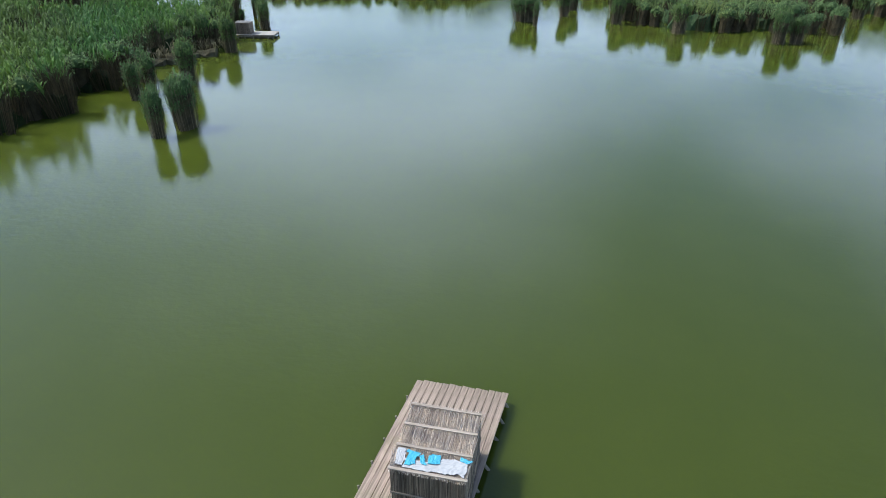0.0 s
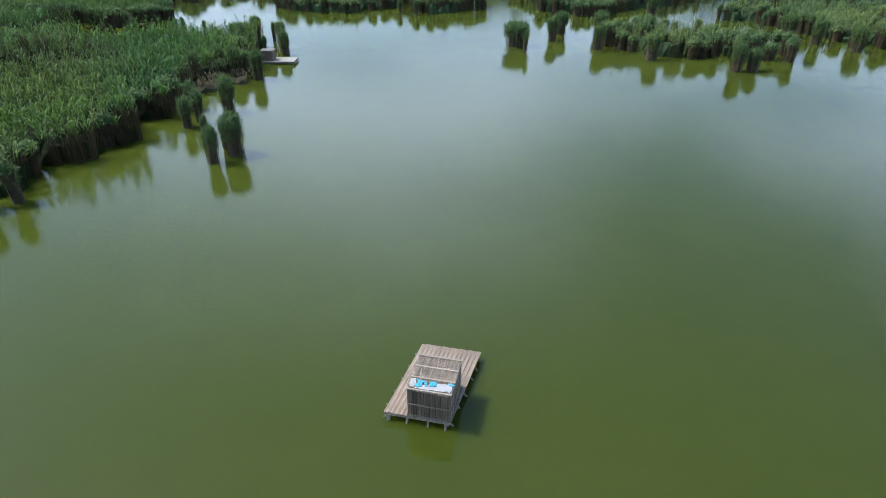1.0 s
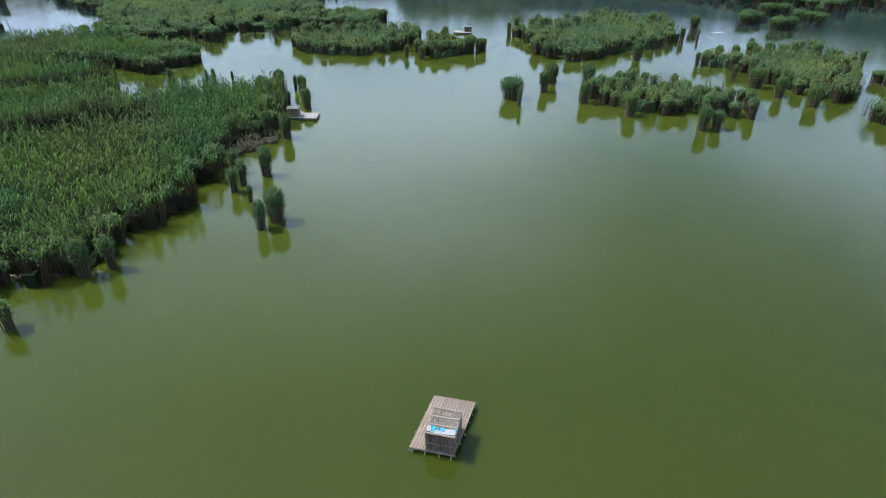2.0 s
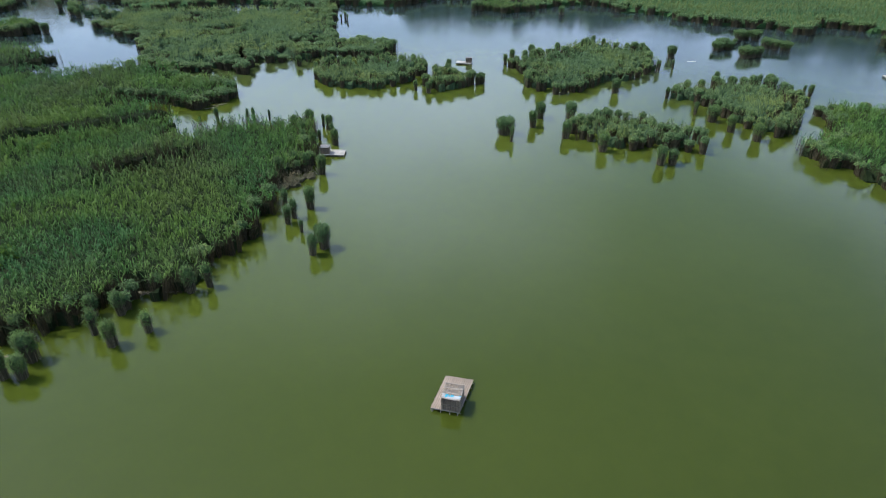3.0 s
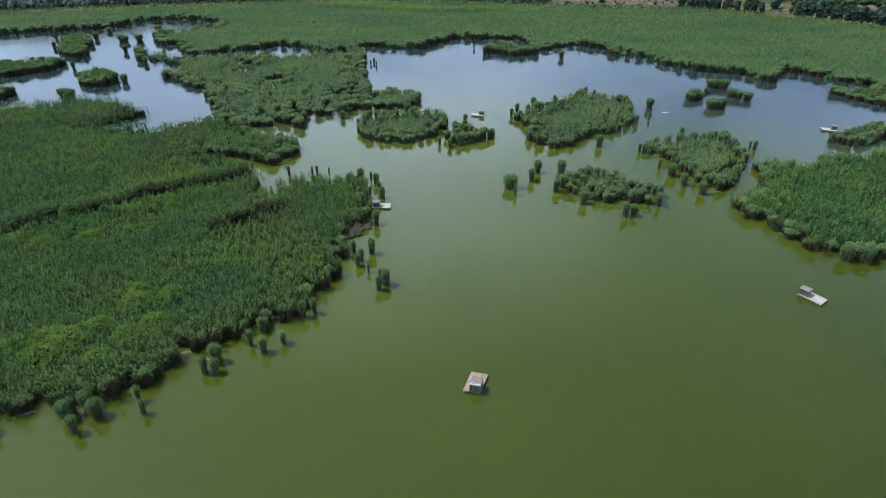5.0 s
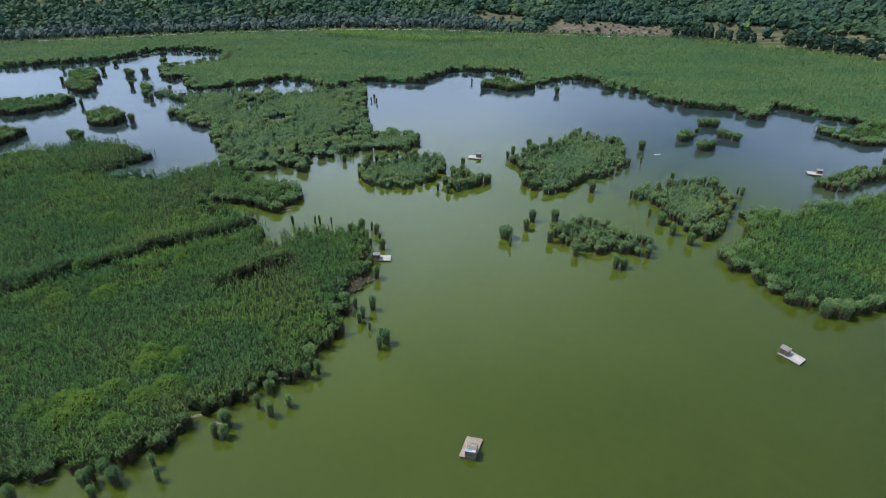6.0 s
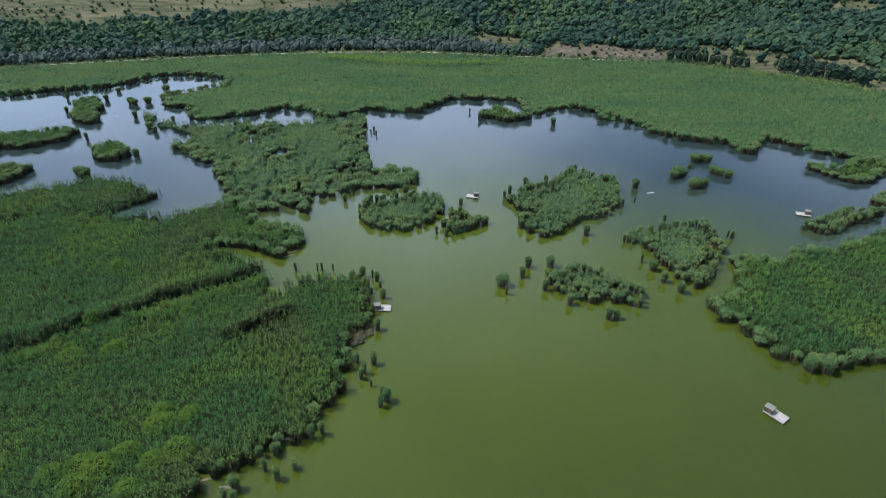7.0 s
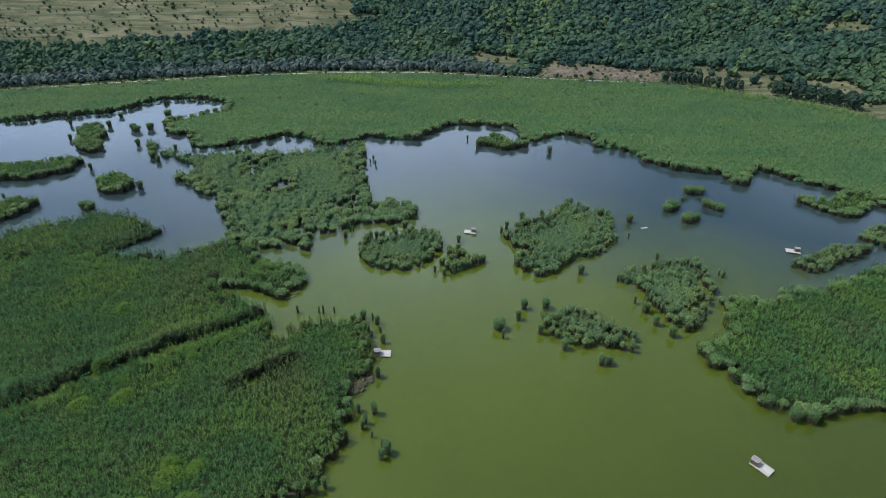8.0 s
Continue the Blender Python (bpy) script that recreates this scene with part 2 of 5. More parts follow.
def ground_material():
    """Lake bed, dry grass and earth by lie of the land and noise."""
    k = Mat("hill_ground", 0.95, 0.1)
    n = k.noise(0.05, 6.0, 0.6)
    f = k.noise(0.6, 5.0, 0.65)
    grass = k.ramp(n, [(0.30, (0.072, 0.080, 0.040)), (0.5, (0.120, 0.115, 0.062)), (0.7, (0.165, 0.150, 0.090))])
    grass = k.mix(0.5, grass, k.ramp(f, [(0.3, (0.55, 0.6, 0.5)), (0.7, (1.25, 1.2, 1.1))]), "MULTIPLY")
    stripes = k.noise(1.0, 3.0, 0.5, k.pos((0.010, 0.16, 0.55)))
    k.colour(k.mix(k.ramp(stripes, [(0.47, (0, 0, 0)), (0.58, (0.75, 0.75, 0.75))]), grass, (0.045, 0.058, 0.026)))
    k.bump(f, 0.6, 0.4)
    return k.m


GROUND = ground_material()
EARTH = Mat("bare_earth", 0.95, 0.1)
EARTH.colour(EARTH.ramp(EARTH.noise(0.28, 6.0, 0.7), [(0.34, (0.045, 0.050, 0.024)), (0.46, (0.100, 0.084, 0.056)), (0.60, (0.140, 0.114, 0.080)), (0.72, (0.27, 0.24, 0.19))]))
EARTH = EARTH.m
ROAD = Mat("gravel_track", 0.95, 0.1)
ROAD.colour(ROAD.ramp(ROAD.noise(0.8, 5.0), [(0.3, (0.42, 0.41, 0.37)), (0.7, (0.60, 0.58, 0.53))]))
ROAD = ROAD.m
FOREST = leaf_material("forest_leaf", (0.044, 0.092, 0.072), (0.060, 0.116, 0.072), (0.082, 0.140, 0.064), 0.016, 0.42, (0.065, 0.115, 0.05), 0.25, grain=0.3, relief=0.25)
WILLOW = leaf_material("willow_leaf", (0.062, 0.096, 0.074), (0.084, 0.118, 0.094), (0.108, 0.140, 0.112), 0.05, 0.2, (0.055, 0.08, 0.045), 0.3, grain=0.4, relief=0.4)
PALE_TREE = leaf_material("pale_tree_leaf", (0.078, 0.134, 0.062), (0.096, 0.156, 0.062), (0.124, 0.182, 0.060), 0.03, 0.3, (0.12, 0.17, 0.06), 0.3, grain=0.4, relief=0.4)
ROW_LEAF = leaf_material("row_leaf", (0.022, 0.046, 0.030), (0.028, 0.054, 0.032), (0.036, 0.062, 0.034), 0.05, 0.12, (0.045, 0.07, 0.035), 0.3, grain=0.4, relief=0.4)
SHRUB = leaf_material("shrub_leaf", (0.105, 0.215, 0.026), (0.135, 0.240, 0.024), (0.17, 0.265, 0.026), 0.1, 0.3, (0.17, 0.22, 0.03), vary=0.5, grain=0.5)
BUSH = leaf_material("bush_leaf", (0.040, 0.072, 0.026), (0.056, 0.094, 0.032), (0.075, 0.112, 0.040), 0.05, 0.2, (0.06, 0.085, 0.02))

# ---------------------------------------------------------------- shape tools
RNG = np.random.default_rng(7)


def lattice(ix, iy, s):
    n = (ix * 374761393 + iy * 668265263 + s * 974634777) & 0xFFFFFFFF
    n = ((n ^ (n >> 13)) * 1274126177) & 0xFFFFFFFF
    return ((n ^ (n >> 16)) & 0xFFFF) / 65535.0


def vnoise(x, y, size, s=0):
    """Smooth noise from 0 to 1 whose lumps are size metres wide."""
    x, y = np.asarray(x, float) / size, np.asarray(y, float) / size
    ix, iy = np.floor(x).astype(np.int64), np.floor(y).astype(np.int64)
    fx, fy = x - ix, y - iy
    fx, fy = fx * fx * (3 - 2 * fx), fy * fy * (3 - 2 * fy)
    a = lattice(ix, iy, s) * (1 - fx) + lattice(ix + 1, iy, s) * fx
    b = lattice(ix, iy + 1, s) * (1 - fx) + lattice(ix + 1, iy + 1, s) * fx
    return a * (1 - fy) + b * fy


def inside(x, y, shore):
    """Metres by which points lie inside a closed shoreline (outside: minus)."""
    best, odd = np.full(x.shape, 1e9), np.zeros(x.shape, bool)
    for (ax, ay), (bx, by) in zip(shore, shore[1:] + shore[:1]):
        dx, dy = bx - ax, by - ay
        k = np.clip(((x - ax) * dx + (y - ay) * dy) / (dx * dx + dy * dy + 1e-9), 0, 1)
        best = np.minimum(best, np.hypot(x - ax - k * dx, y - ay - k * dy))
        if ay != by:
            odd ^= ((ay > y) != (by > y)) & (x < (y - ay) / (by - ay) * dx + ax)
    return np.where(odd, best, -best)


def mesh_of(name, verts, faces, material, smooth=False):
    """A mesh from an array of corners and an array of equal faces."""
    me = bpy.data.meshes.new(name)
    verts, faces = np.asarray(verts, np.float32), np.asarray(faces, np.int32)
    me.vertices.add(len(verts))
    me.vertices.foreach_set("co", verts.ravel())
    n, k = faces.shape
    me.loops.add(n * k)
    me.loops.foreach_set("vertex_index", faces.ravel())
    me.polygons.add(n)
    me.polygons.foreach_set("loop_start", np.arange(0, n * k, k, dtype=np.int32))
    me.polygons.foreach_set("loop_total", np.full(n, k, np.int32))
    me.update(calc_edges=True)
    me.polygons.foreach_set("use_smooth", np.full(n, smooth))
    me.materials.append(material)
    return me


def under(name, me, parent, label=""):
    ob = new(name, me)
    ob.parent = parent
    return tagged(ob, label)


def strips(a, b, wa, wb, turn):
    """Flat tapering blades from points a to points b; turn is the sideways way of each."""
    n = len(a)
    s = np.stack([np.cos(turn), np.sin(turn), np.zeros(n)], 1)
    v = np.stack([a - s * wa[:, None], a + s * wa[:, None], b + s * wb[:, None], b - s * wb[:, None]], 1)
    return v.reshape(-1, 3), np.arange(n * 4).reshape(n, 4)


def leaves(root, top, count, length, width, start=0.42, droop=0.0):
    """Arching leaves round the upper part of each stem, as bent kites of two triangles."""
    n = len(root)
    vs, k = [], 0
    for i in range(count):
        t = start + (1 - start) * (i + RNG.random(n)) / count
        p = root + (top - root) * t[:, None]
        a = RNG.random(n) * 2 * math.pi
        ln = length * (0.7 + 0.6 * RNG.random(n)) * (1.15 - 0.35 * (t - 0.5))
        out = np.stack([np.cos(a), np.sin(a), np.zeros(n)], 1)
        side = np.stack([-np.sin(a), np.cos(a), np.zeros(n)], 1) * (width * (0.7 + 0.6 * RNG.random(n)))[:, None]
        rise = (1.1 + 1.5 * RNG.random(n)) * (1 - 0.7 * droop)
        up = np.array([0, 0, 1.0])
        mid = p + out * (0.5 * ln)[:, None] + up * (0.5 * ln * rise)[:, None]
        tip = p + out * ln[:, None] + up * (ln * (0.75 * rise - 0.2 - 0.75 * droop))[:, None]
        vs.append(np.stack([p, mid + side, tip, mid - side], 1))
    v = np.concatenate(vs).reshape(-1, 3)
    return v, np.arange(len(v)).reshape(-1, 4)


def stack(parts):
    vs, fs, at = [], [], 0
    for v, f in parts:
        vs.append(v)
        fs.append(f + at)
        at += len(v)
    return np.concatenate(vs), np.concatenate(fs)


# ---------------------------------------------------------------- ground, water, hill
ROAD_X = [-900, -460, -353, -311, -272, -235, -195, -166, -111, -46, 30, 86, 138, 168, 197, 220, 232, 292, 420, 700]
ROAD_Y = [165, 296, 330, 341.5, 352.5, 363, 373, 379, 385.5, 386.5, 371, 361, 352, 329, 314, 292, 275, 226, 150, 60]


def road_y(x):
    return sum(np.interp(x + d, ROAD_X, ROAD_Y) for d in (-18, -6, 6, 18)) / 4


def past_road(x, y):
    """Metres beyond the track at the foot of the hill."""
    slope = (road_y(x + 10) - road_y(x - 10)) / 20
    return (y - road_y(x)) / np.sqrt(1 + slope * slope)


def land(x, y):
    """Height of the ground: the shallow lake bed, the flat shore and the wooded hill."""
    s = past_road(x, y)
    hill = np.maximum(s - 7, 0)
    z = 0.30 * hill * hill / (hill + 14)
    z = np.where(hill > 200, 0.30 * 186.92 + 0.02 * (hill - 200), z)
    # a side valley runs up the hill and parts the wood
    z = z - np.clip(s / 70, 0, 1) * 7 * np.exp(-((x - 14 - 0.30 * s) / 26) ** 2)
    z = z + np.clip(hill / 40, 0, 1) * (vnoise(x, y, 70, 3) - 0.5) * 9 + np.clip(hill / 25, 0, 1) * (vnoise(x, y, 22, 4) - 0.5) * 4
    shore = np.clip((s + 14) / 10, 0, 1)
    far = np.clip((np.hypot(x, y - 100) - 760) / 120, 0, 1) * (3 + 6 * vnoise(x, y, 90, 5))
    bed = -1.3 + 0.3 * vnoise(x, y, 30, 6)
    return np.maximum(bed * (1 - shore) + 0.35 * shore + z, bed + far)


def ground_sheet():
    xs = np.concatenate([np.linspace(-2600, -560, 18)[:-1], np.arange(-560, 520, 8.0), np.linspace(520, 2600, 18)])
    ys = np.concatenate([np.linspace(-2400, 120, 30)[:-1], np.arange(120, 680, 8.0), np.linspace(680, 2800, 20)])
    gx, gy = np.meshgrid(xs, ys)
    v = np.stack([gx, gy, land(gx, gy)], -1).reshape(-1, 3)
    nx = len(xs)
    i = (np.arange(len(ys) - 1)[:, None] * nx + np.arange(nx - 1)[None]).ravel()
    ob = new("ground", mesh_of("ground", v, np.stack([i, i + 1, i + nx + 1, i + nx], 1), GROUND, True))
    tagged(ob, "dry grassy hillside and muddy lake bed", "ground", kind="structure")


ground_sheet()
wx, wy = np.meshgrid(np.linspace(-1300, 1300, 14), np.linspace(-1200, 440, 14))
wi = (np.arange(13)[:, None] * 14 + np.arange(13)[None]).ravel()
lake = new("water", mesh_of("water", np.stack([wx, wy, 0 * wx], -1).reshape(-1, 3), np.stack([wi, wi + 1, wi + 15, wi + 14], 1), WATER))
tagged(lake, "calm olive-green lake water reflecting the cloudy sky", "water", kind="structure")


def track_along(name, off0, off1, lift, material, label, category, x0, x1, fade=0.0):
    """A band that follows the foot of the hill between two distances past the track's line."""
    x = np.arange(x0, x1, 4.0)
    slope = (road_y(x + 10) - road_y(x - 10)) / 20
    nx, ny = -slope / np.sqrt(1 + slope ** 2), 1 / np.sqrt(1 + slope ** 2)
    rows = []
    off1 = np.asarray(off1(x) if callable(off1) else off1 + 0 * x)
    m = max(2, int(np.max(np.abs(off1 - off0)) / 3) + 1)
    for k in range(m):
        wob = (vnoise(x, x * 0 + k * 0.2, 16, 11) - 0.5) * fade
        o = off0 + (off1 + wob - off0) * k / (m - 1)
        px, py = x + nx * o, road_y(x) + ny * o
        rows.append(np.stack([px, py, land(px, py) + lift], 1))
    v = np.concatenate(rows)
    n = len(x)
    i = (np.arange(m - 1)[:, None] * n + np.arange(n - 1)[None]).ravel()
    ob = new(name, mesh_of(name, v, np.stack([i, i + 1, i + n + 1, i + n], 1), material, True))
    return tagged(ob, label, category, kind="structure")


track_along("road", -0.1, 1.1, 0.14, ROAD, "pale gravel track along the foot of the hill", "road", -318, 131)

# ---------------------------------------------------------------- reed beds
# shorelines in plan, metres
NEAR_BANK = [(-76.7, -15.6), (-72.2, -13.9), (-69.4, -10.9), (-64.7, -10.6), (-59.7, -8.2), (-58.9, -6.1), (-52.8, -5), (-53.3, -1.9), (-52.6, 2.2), (-48.2, 4.3), (-44.9, 8.5), (-39.7, 9.6), (-41.9, 12.3), (-38.8, 12.9), (-36.4, 13.5), (-33.2, 14.2), (-32.6, 15.2), (-34.9, 20.3), (-34.2, 22.8), (-31.8, 24.3), (-32, 28.3), (-32.4, 32.8), (-31.4, 36.2), (-33.5, 41.7), (-34, 44.2), (-32.2, 48.3), (-29, 50.2), (-29.9, 54), (-33.5, 67.2), (-35.9, 72.9), (-41.7, 71.1), (-51, 69.6), (-54.7, 67), (-55.1, 65.9), (-57, 62.8), (-60.4, 63.8), (-64.6, 67), (-71.2, 64.8), (-83, 57.3), (-91.9, 49.1), (-102.6, 40.8), (-111.1, 33.1), (-117.3, 29.5), (-137.4, 12.4), (-93.6, -27.5)]
DITCH_BANK = [(-139.2, 13.4), (-119.1, 31.1), (-110.1, 39.7), (-99.9, 48.5), (-88.2, 57), (-75.4, 66.1), (-68.1, 72), (-67, 75.3), (-68.2, 76.5), (-74.4, 80.2), (-81.1, 83.3), (-88.1, 89.8), (-86.6, 90.9), (-77.6, 90), (-69.3, 88.1), (-64.2, 83.9), (-59.2, 92.4), (-59.3, 98.3), (-59.7, 98.8), (-70.1, 103.9), (-78.7, 105.4), (-85.1, 117.4), (-91.9, 118.3), (-104.3, 112.1), (-112.7, 107.6), (-124.2, 109.9), (-125.7, 108.2), (-148.2, 113.3), (-173.5, 102.9), (-207.4, 82.1)]
WEST_BANK = [(-210.9, 79.0), (-177.1, 100.0), (-151, 110.5), (-133.0, 111.5), (-127.9, 119.9), (-122.7, 127.9), (-130.1, 128.8), (-139.8, 138.4), (-153.6, 141.4), (-161.7, 134.7), (-180.8, 127.8), (-185.9, 119), (-225.2, 99.8)]
MIDDLE_BANK = [(-143.7, 177.4), (-134.9, 173.2), (-123.1, 164.3), (-114.3, 158.7), (-107.1, 145.2), (-100.1, 135.3), (-94.5, 121.6), (-88.2, 118.8), (-81.4, 117.9), (-74.1, 118.7), (-69.1, 119.8), (-73.9, 134.1), (-69.7, 135.3), (-67.9, 129.7), (-58.7, 130.2), (-54.2, 135.1), (-44.4, 137), (-35.4, 137.5), (-28.2, 142.7), (-28.7, 151.5), (-31.7, 153.6), (-37.9, 155.5), (-46.1, 153.4), (-51.7, 166.3), (-54.7, 179.9), (-57.2, 193.5), (-60.6, 208.2), (-59.5, 214.6), (-61.9, 224.2), (-69.1, 225.7), (-78.7, 215.1), (-84.2, 222), (-93.3, 214.5), (-104, 210.8), (-112, 217.2), (-122.6, 213.4), (-134.4, 213), (-147.1, 207.5), (-162.9, 208.2), (-177.3, 218.4), (-178.1, 224.4), (-161.1, 212), (-142.6, 194.4), (-141.8, 183.6)]
EAST_SPIT = [(131.3, 164.4), (133, 159.1), (137.7, 155.2), (141.3, 149.4), (148.9, 151.7), (154.9, 157), (161.1, 164.7), (161.3, 171.3), (153.5, 170.9), (146, 165), (136.9, 164.6), (131, 165.4)]
ISLE_HUT = [(-44.7, 115.6), (-39.8, 106), (-32.5, 103.7), (-30, 106.5), (-27.5, 102.9), (-19.3, 108.9), (-14.9, 117.1), (-14.4, 124.3), (-16.6, 126.5), (-21.3, 130.8), (-34, 128.8), (-42.1, 125.2), (-44.6, 118.1)]
ISLE_SMALL = [(-13.8, 108.1), (-10, 102.4), (-6.2, 104.7), (0.9, 110.4), (0.9, 110.7), (-4.5, 111.2), (-7.7, 116.6), (-11.7, 115.6)]
ISLE_MID = [(8.8, 128.1), (11.7, 120.5), (14.7, 117.8), (11.8, 106.8), (14.9, 103.3), (20.5, 101.8), (24.4, 103.1), (27.9, 109.5), (34.5, 115.6), (42.6, 117.2), (47.8, 126.6), (50.2, 135.5), (50.2, 145.8), (41.3, 153.7), (35.1, 158.8), (30.6, 149), (24.4, 141.1), (17.8, 140.8), (11.9, 131)]
ISLE_FRONT = [(19.4, 75.2), (21.3, 69.2), (25.1, 67.1), (31.1, 64.7), (37.2, 64.1), (41.4, 61.9), (44.9, 67.5), (44.1, 69.2), (40.1, 73), (33, 80.1), (27.3, 81.5), (24.4, 77.6), (20.2, 77.4)]
ISLE_EAST = [(46.2, 99.7), (51.3, 97.7), (51.7, 91.2), (53.5, 84.3), (54.7, 78.6), (55.5, 75.4), (59, 73.4), (61.8, 73.6), (63.6, 77.7), (69.2, 86), (73.8, 92.4), (73.9, 94.6), (73.7, 102.3), (74.2, 109.9), (63.9, 110.1), (55.5, 106), (48.2, 104.9)]
EAST_BANK = [(60.3, 61.8), (62, 57.8), (66.7, 56.5), (65.3, 51.5), (70.1, 48.4), (69.3, 44.4), (75.2, 42.5), (78, 39.8), (82.9, 40.6), (88.7, 43.2), (98, 44.1), (128.3, 44.7), (210.6, 134.3), (132.8, 109.3), (120.7, 102.4), (111, 98.6), (104.3, 93.4), (99.8, 94.7), (93.3, 91.2), (89.9, 87.1), (85.2, 87.7), (79.2, 89.8), (74.1, 87.1), (74.1, 86), (74.2, 78.3), (69.3, 70.2), (61.1, 65.2)]
ISLE_LONG = [(106.8, 112.2), (109.6, 107.3), (116.4, 110.1), (124.6, 115.7), (136.6, 122.5), (135.4, 121.9), (128.3, 124.8), (117.4, 117.8), (107.7, 112.8)]
EAST_CORNER = [(139.2, 131.2), (143.1, 126.4), (163.1, 118.5), (176.9, 141.4), (148.9, 138.7), (138.8, 132)]
ISLE_FAR = [(-2.3, 228.5), (5.1, 225.3), (10.8, 220.6), (22.7, 227.7), (22.5, 227.3), (13.8, 228.7), (6.6, 241), (-1.5, 231.6)]
POND_A = [(-228.9, 241.4), (-229.9, 250.8), (-222.1, 251.1), (-211.9, 237.5), (-211.9, 232.3), (-221.9, 233.7)]
POND_C = [(-214, 217.3), (-223.3, 230.4), (-219.4, 234.5), (-207.3, 225.8), (-200.3, 213.2), (-203.6, 209.9)]
POND_E = [(-248.8, 169.1), (-235, 171), (-225.7, 174.7), (-213.3, 175.1), (-205.1, 182.5), (-199, 187.4), (-201.6, 197.9), (-208.1, 199.6), (-212.7, 196.1), (-226.3, 189.6), (-238.8, 185.9), (-254.5, 177.8)]
POND_F = [(-171.7, 163.8), (-177.2, 174.3), (-173.2, 180.8), (-163.4, 174.9), (-158.4, 167.9), (-161.3, 162)]
POND_G = [(-222.3, 125.1), (-198.9, 134.5), (-193.3, 136.2), (-191.8, 143.6), (-189.5, 150.7), (-198.4, 149.6), (-207.3, 145.5), (-228.4, 135.1)]
MARSH_WEST = [(-366.5, 222.1), (-295.1, 260.1), (-279.8, 263.9), (-267.3, 272.3), (-251.4, 276.3), (-236, 281.5), (-226.7, 291.6), (-223.8, 302), (-214.6, 313), (-191.3, 313.6), (-172, 304.7), (-162.7, 298.5), (-162.4, 282.2), (-173.6, 274.7), (-183.6, 264.2), (-189.7, 266.8), (-179.9, 248.1), (-172.1, 241.5), (-164.6, 241.7), (-156.7, 229.8), (-152.9, 219.4), (-139.1, 223.3), (-127.9, 226.4), (-118.6, 233.9), (-110.9, 241.7), (-93.3, 235.8), (-84.4, 225.4), (-78.4, 225.6), (-67.8, 233.1), (-66.2, 241.4), (-53, 237.2)]
MARSH_EAST = [(-37.2, 234.2), (-34.5, 243.4), (-23.3, 253.4), (-20.7, 261.6), (-4.4, 262.1), (18, 258.8), (20.6, 245.4), (23, 234.6), (29.1, 236.6), (42, 246.1), (50.8, 243.7), (58.9, 237.7), (58.4, 224.9), (71, 223.7), (75.9, 213.6), (78.3, 206.3), (82.3, 206.4), (85.1, 201.5), (89.5, 198.2), (100.8, 193.2), (109.4, 192.2), (109, 183.8), (113.9, 180.3), (119.6, 186.2), (127.7, 197.7), (135.2, 191.4), (139.9, 185.2), (145.2, 181.1), (153.1, 177.8), (156.6, 171.1), (165.9, 155.5)]
MARSH_BACK = [(215.8, 139.3), (287.3, 229.7), (225.4, 276.9), (212.4, 292.6), (188.8, 318.3), (159.1, 331.7), (129.1, 353.6), (76.7, 360), (22, 368.3), (-36, 380.5), (-113, 380.8), (-176.2, 373.5), (-234.3, 358.1), (-272.5, 347.6), (-309.9, 336.5), (-351, 326), (-454, 292)]
MARSH = MARSH_WEST + MARSH_EAST + MARSH_BACK
POOL_FRONT = [(-76.4, 140.7), (-70.2, 140.9), (-65.4, 125.9), (-65.5, 117.4), (-71.8, 126.8)]
POOL_EAST = [(-66.2, 153.3), (-52.0, 161.5), (-49.2, 153.9), (-58.5, 148.2), (-64.2, 148.0)]
POOL_WEST = [(-97.2, 169.5), (-87.8, 176.9), (-84.2, 168.4), (-93.0, 163.6)]
POOL_MID = [(-116.9, 193.0), (-108.9, 209.5), (-104.7, 201.8), (-112.5, 187.0)]
STRAW_MAT = [(-35.7, 46.2), (-31.8, 48.3), (-28.5, 50.1), (-27.5, 47.3), (-29.5, 45.4), (-31.9, 42.8), (-33.9, 43.4)]
HOLLOW = [(-62.7, 44.3), (-57.3, 48.5), (-50.85, 54.25), (-50.7, 53.75), (-56.8, 47.75), (-62.35, 43.7)]
SEDGE = [(-114.1, 354.9), (-68.9, 341.6), (-33, 336.4), (-6, 340), (15.3, 343.4), (-6.2, 347.6), (-33.9, 348.6), (-71.1, 355.8), (-93.1, 363.6), (-111.9, 363.3)]


def tussock(x, y, size, s=0):
    """Nearest tussock of a loose pattern: distance as a share of its size, its own random number and its middle."""
    ix, iy = np.floor(x / size).astype(np.int64), np.floor(y / size).astype(np.int64)
    best, own = np.full(x.shape, 1e9), np.zeros(x.shape)
    mx, my = np.zeros(x.shape), np.zeros(x.shape)
    for dx in (-1, 0, 1):
        for dy in (-1, 0, 1):
            jx, jy = ix + dx, iy + dy
            cx, cy = (jx + 0.15 + 0.7 * lattice(jx, jy, s + 1)) * size, (jy + 0.15 + 0.7 * lattice(jx, jy, s + 2)) * size
            q = np.hypot(x - cx, y - cy) / size * (0.85 + 0.3 * lattice(jx, jy, s + 4))
            near = q < best
            best, own = np.where(near, q, best), np.where(near, lattice(jx, jy, s + 3), own)
            mx, my = np.where(near, cx, mx), np.where(near, cy, my)
    return best, own, mx, my


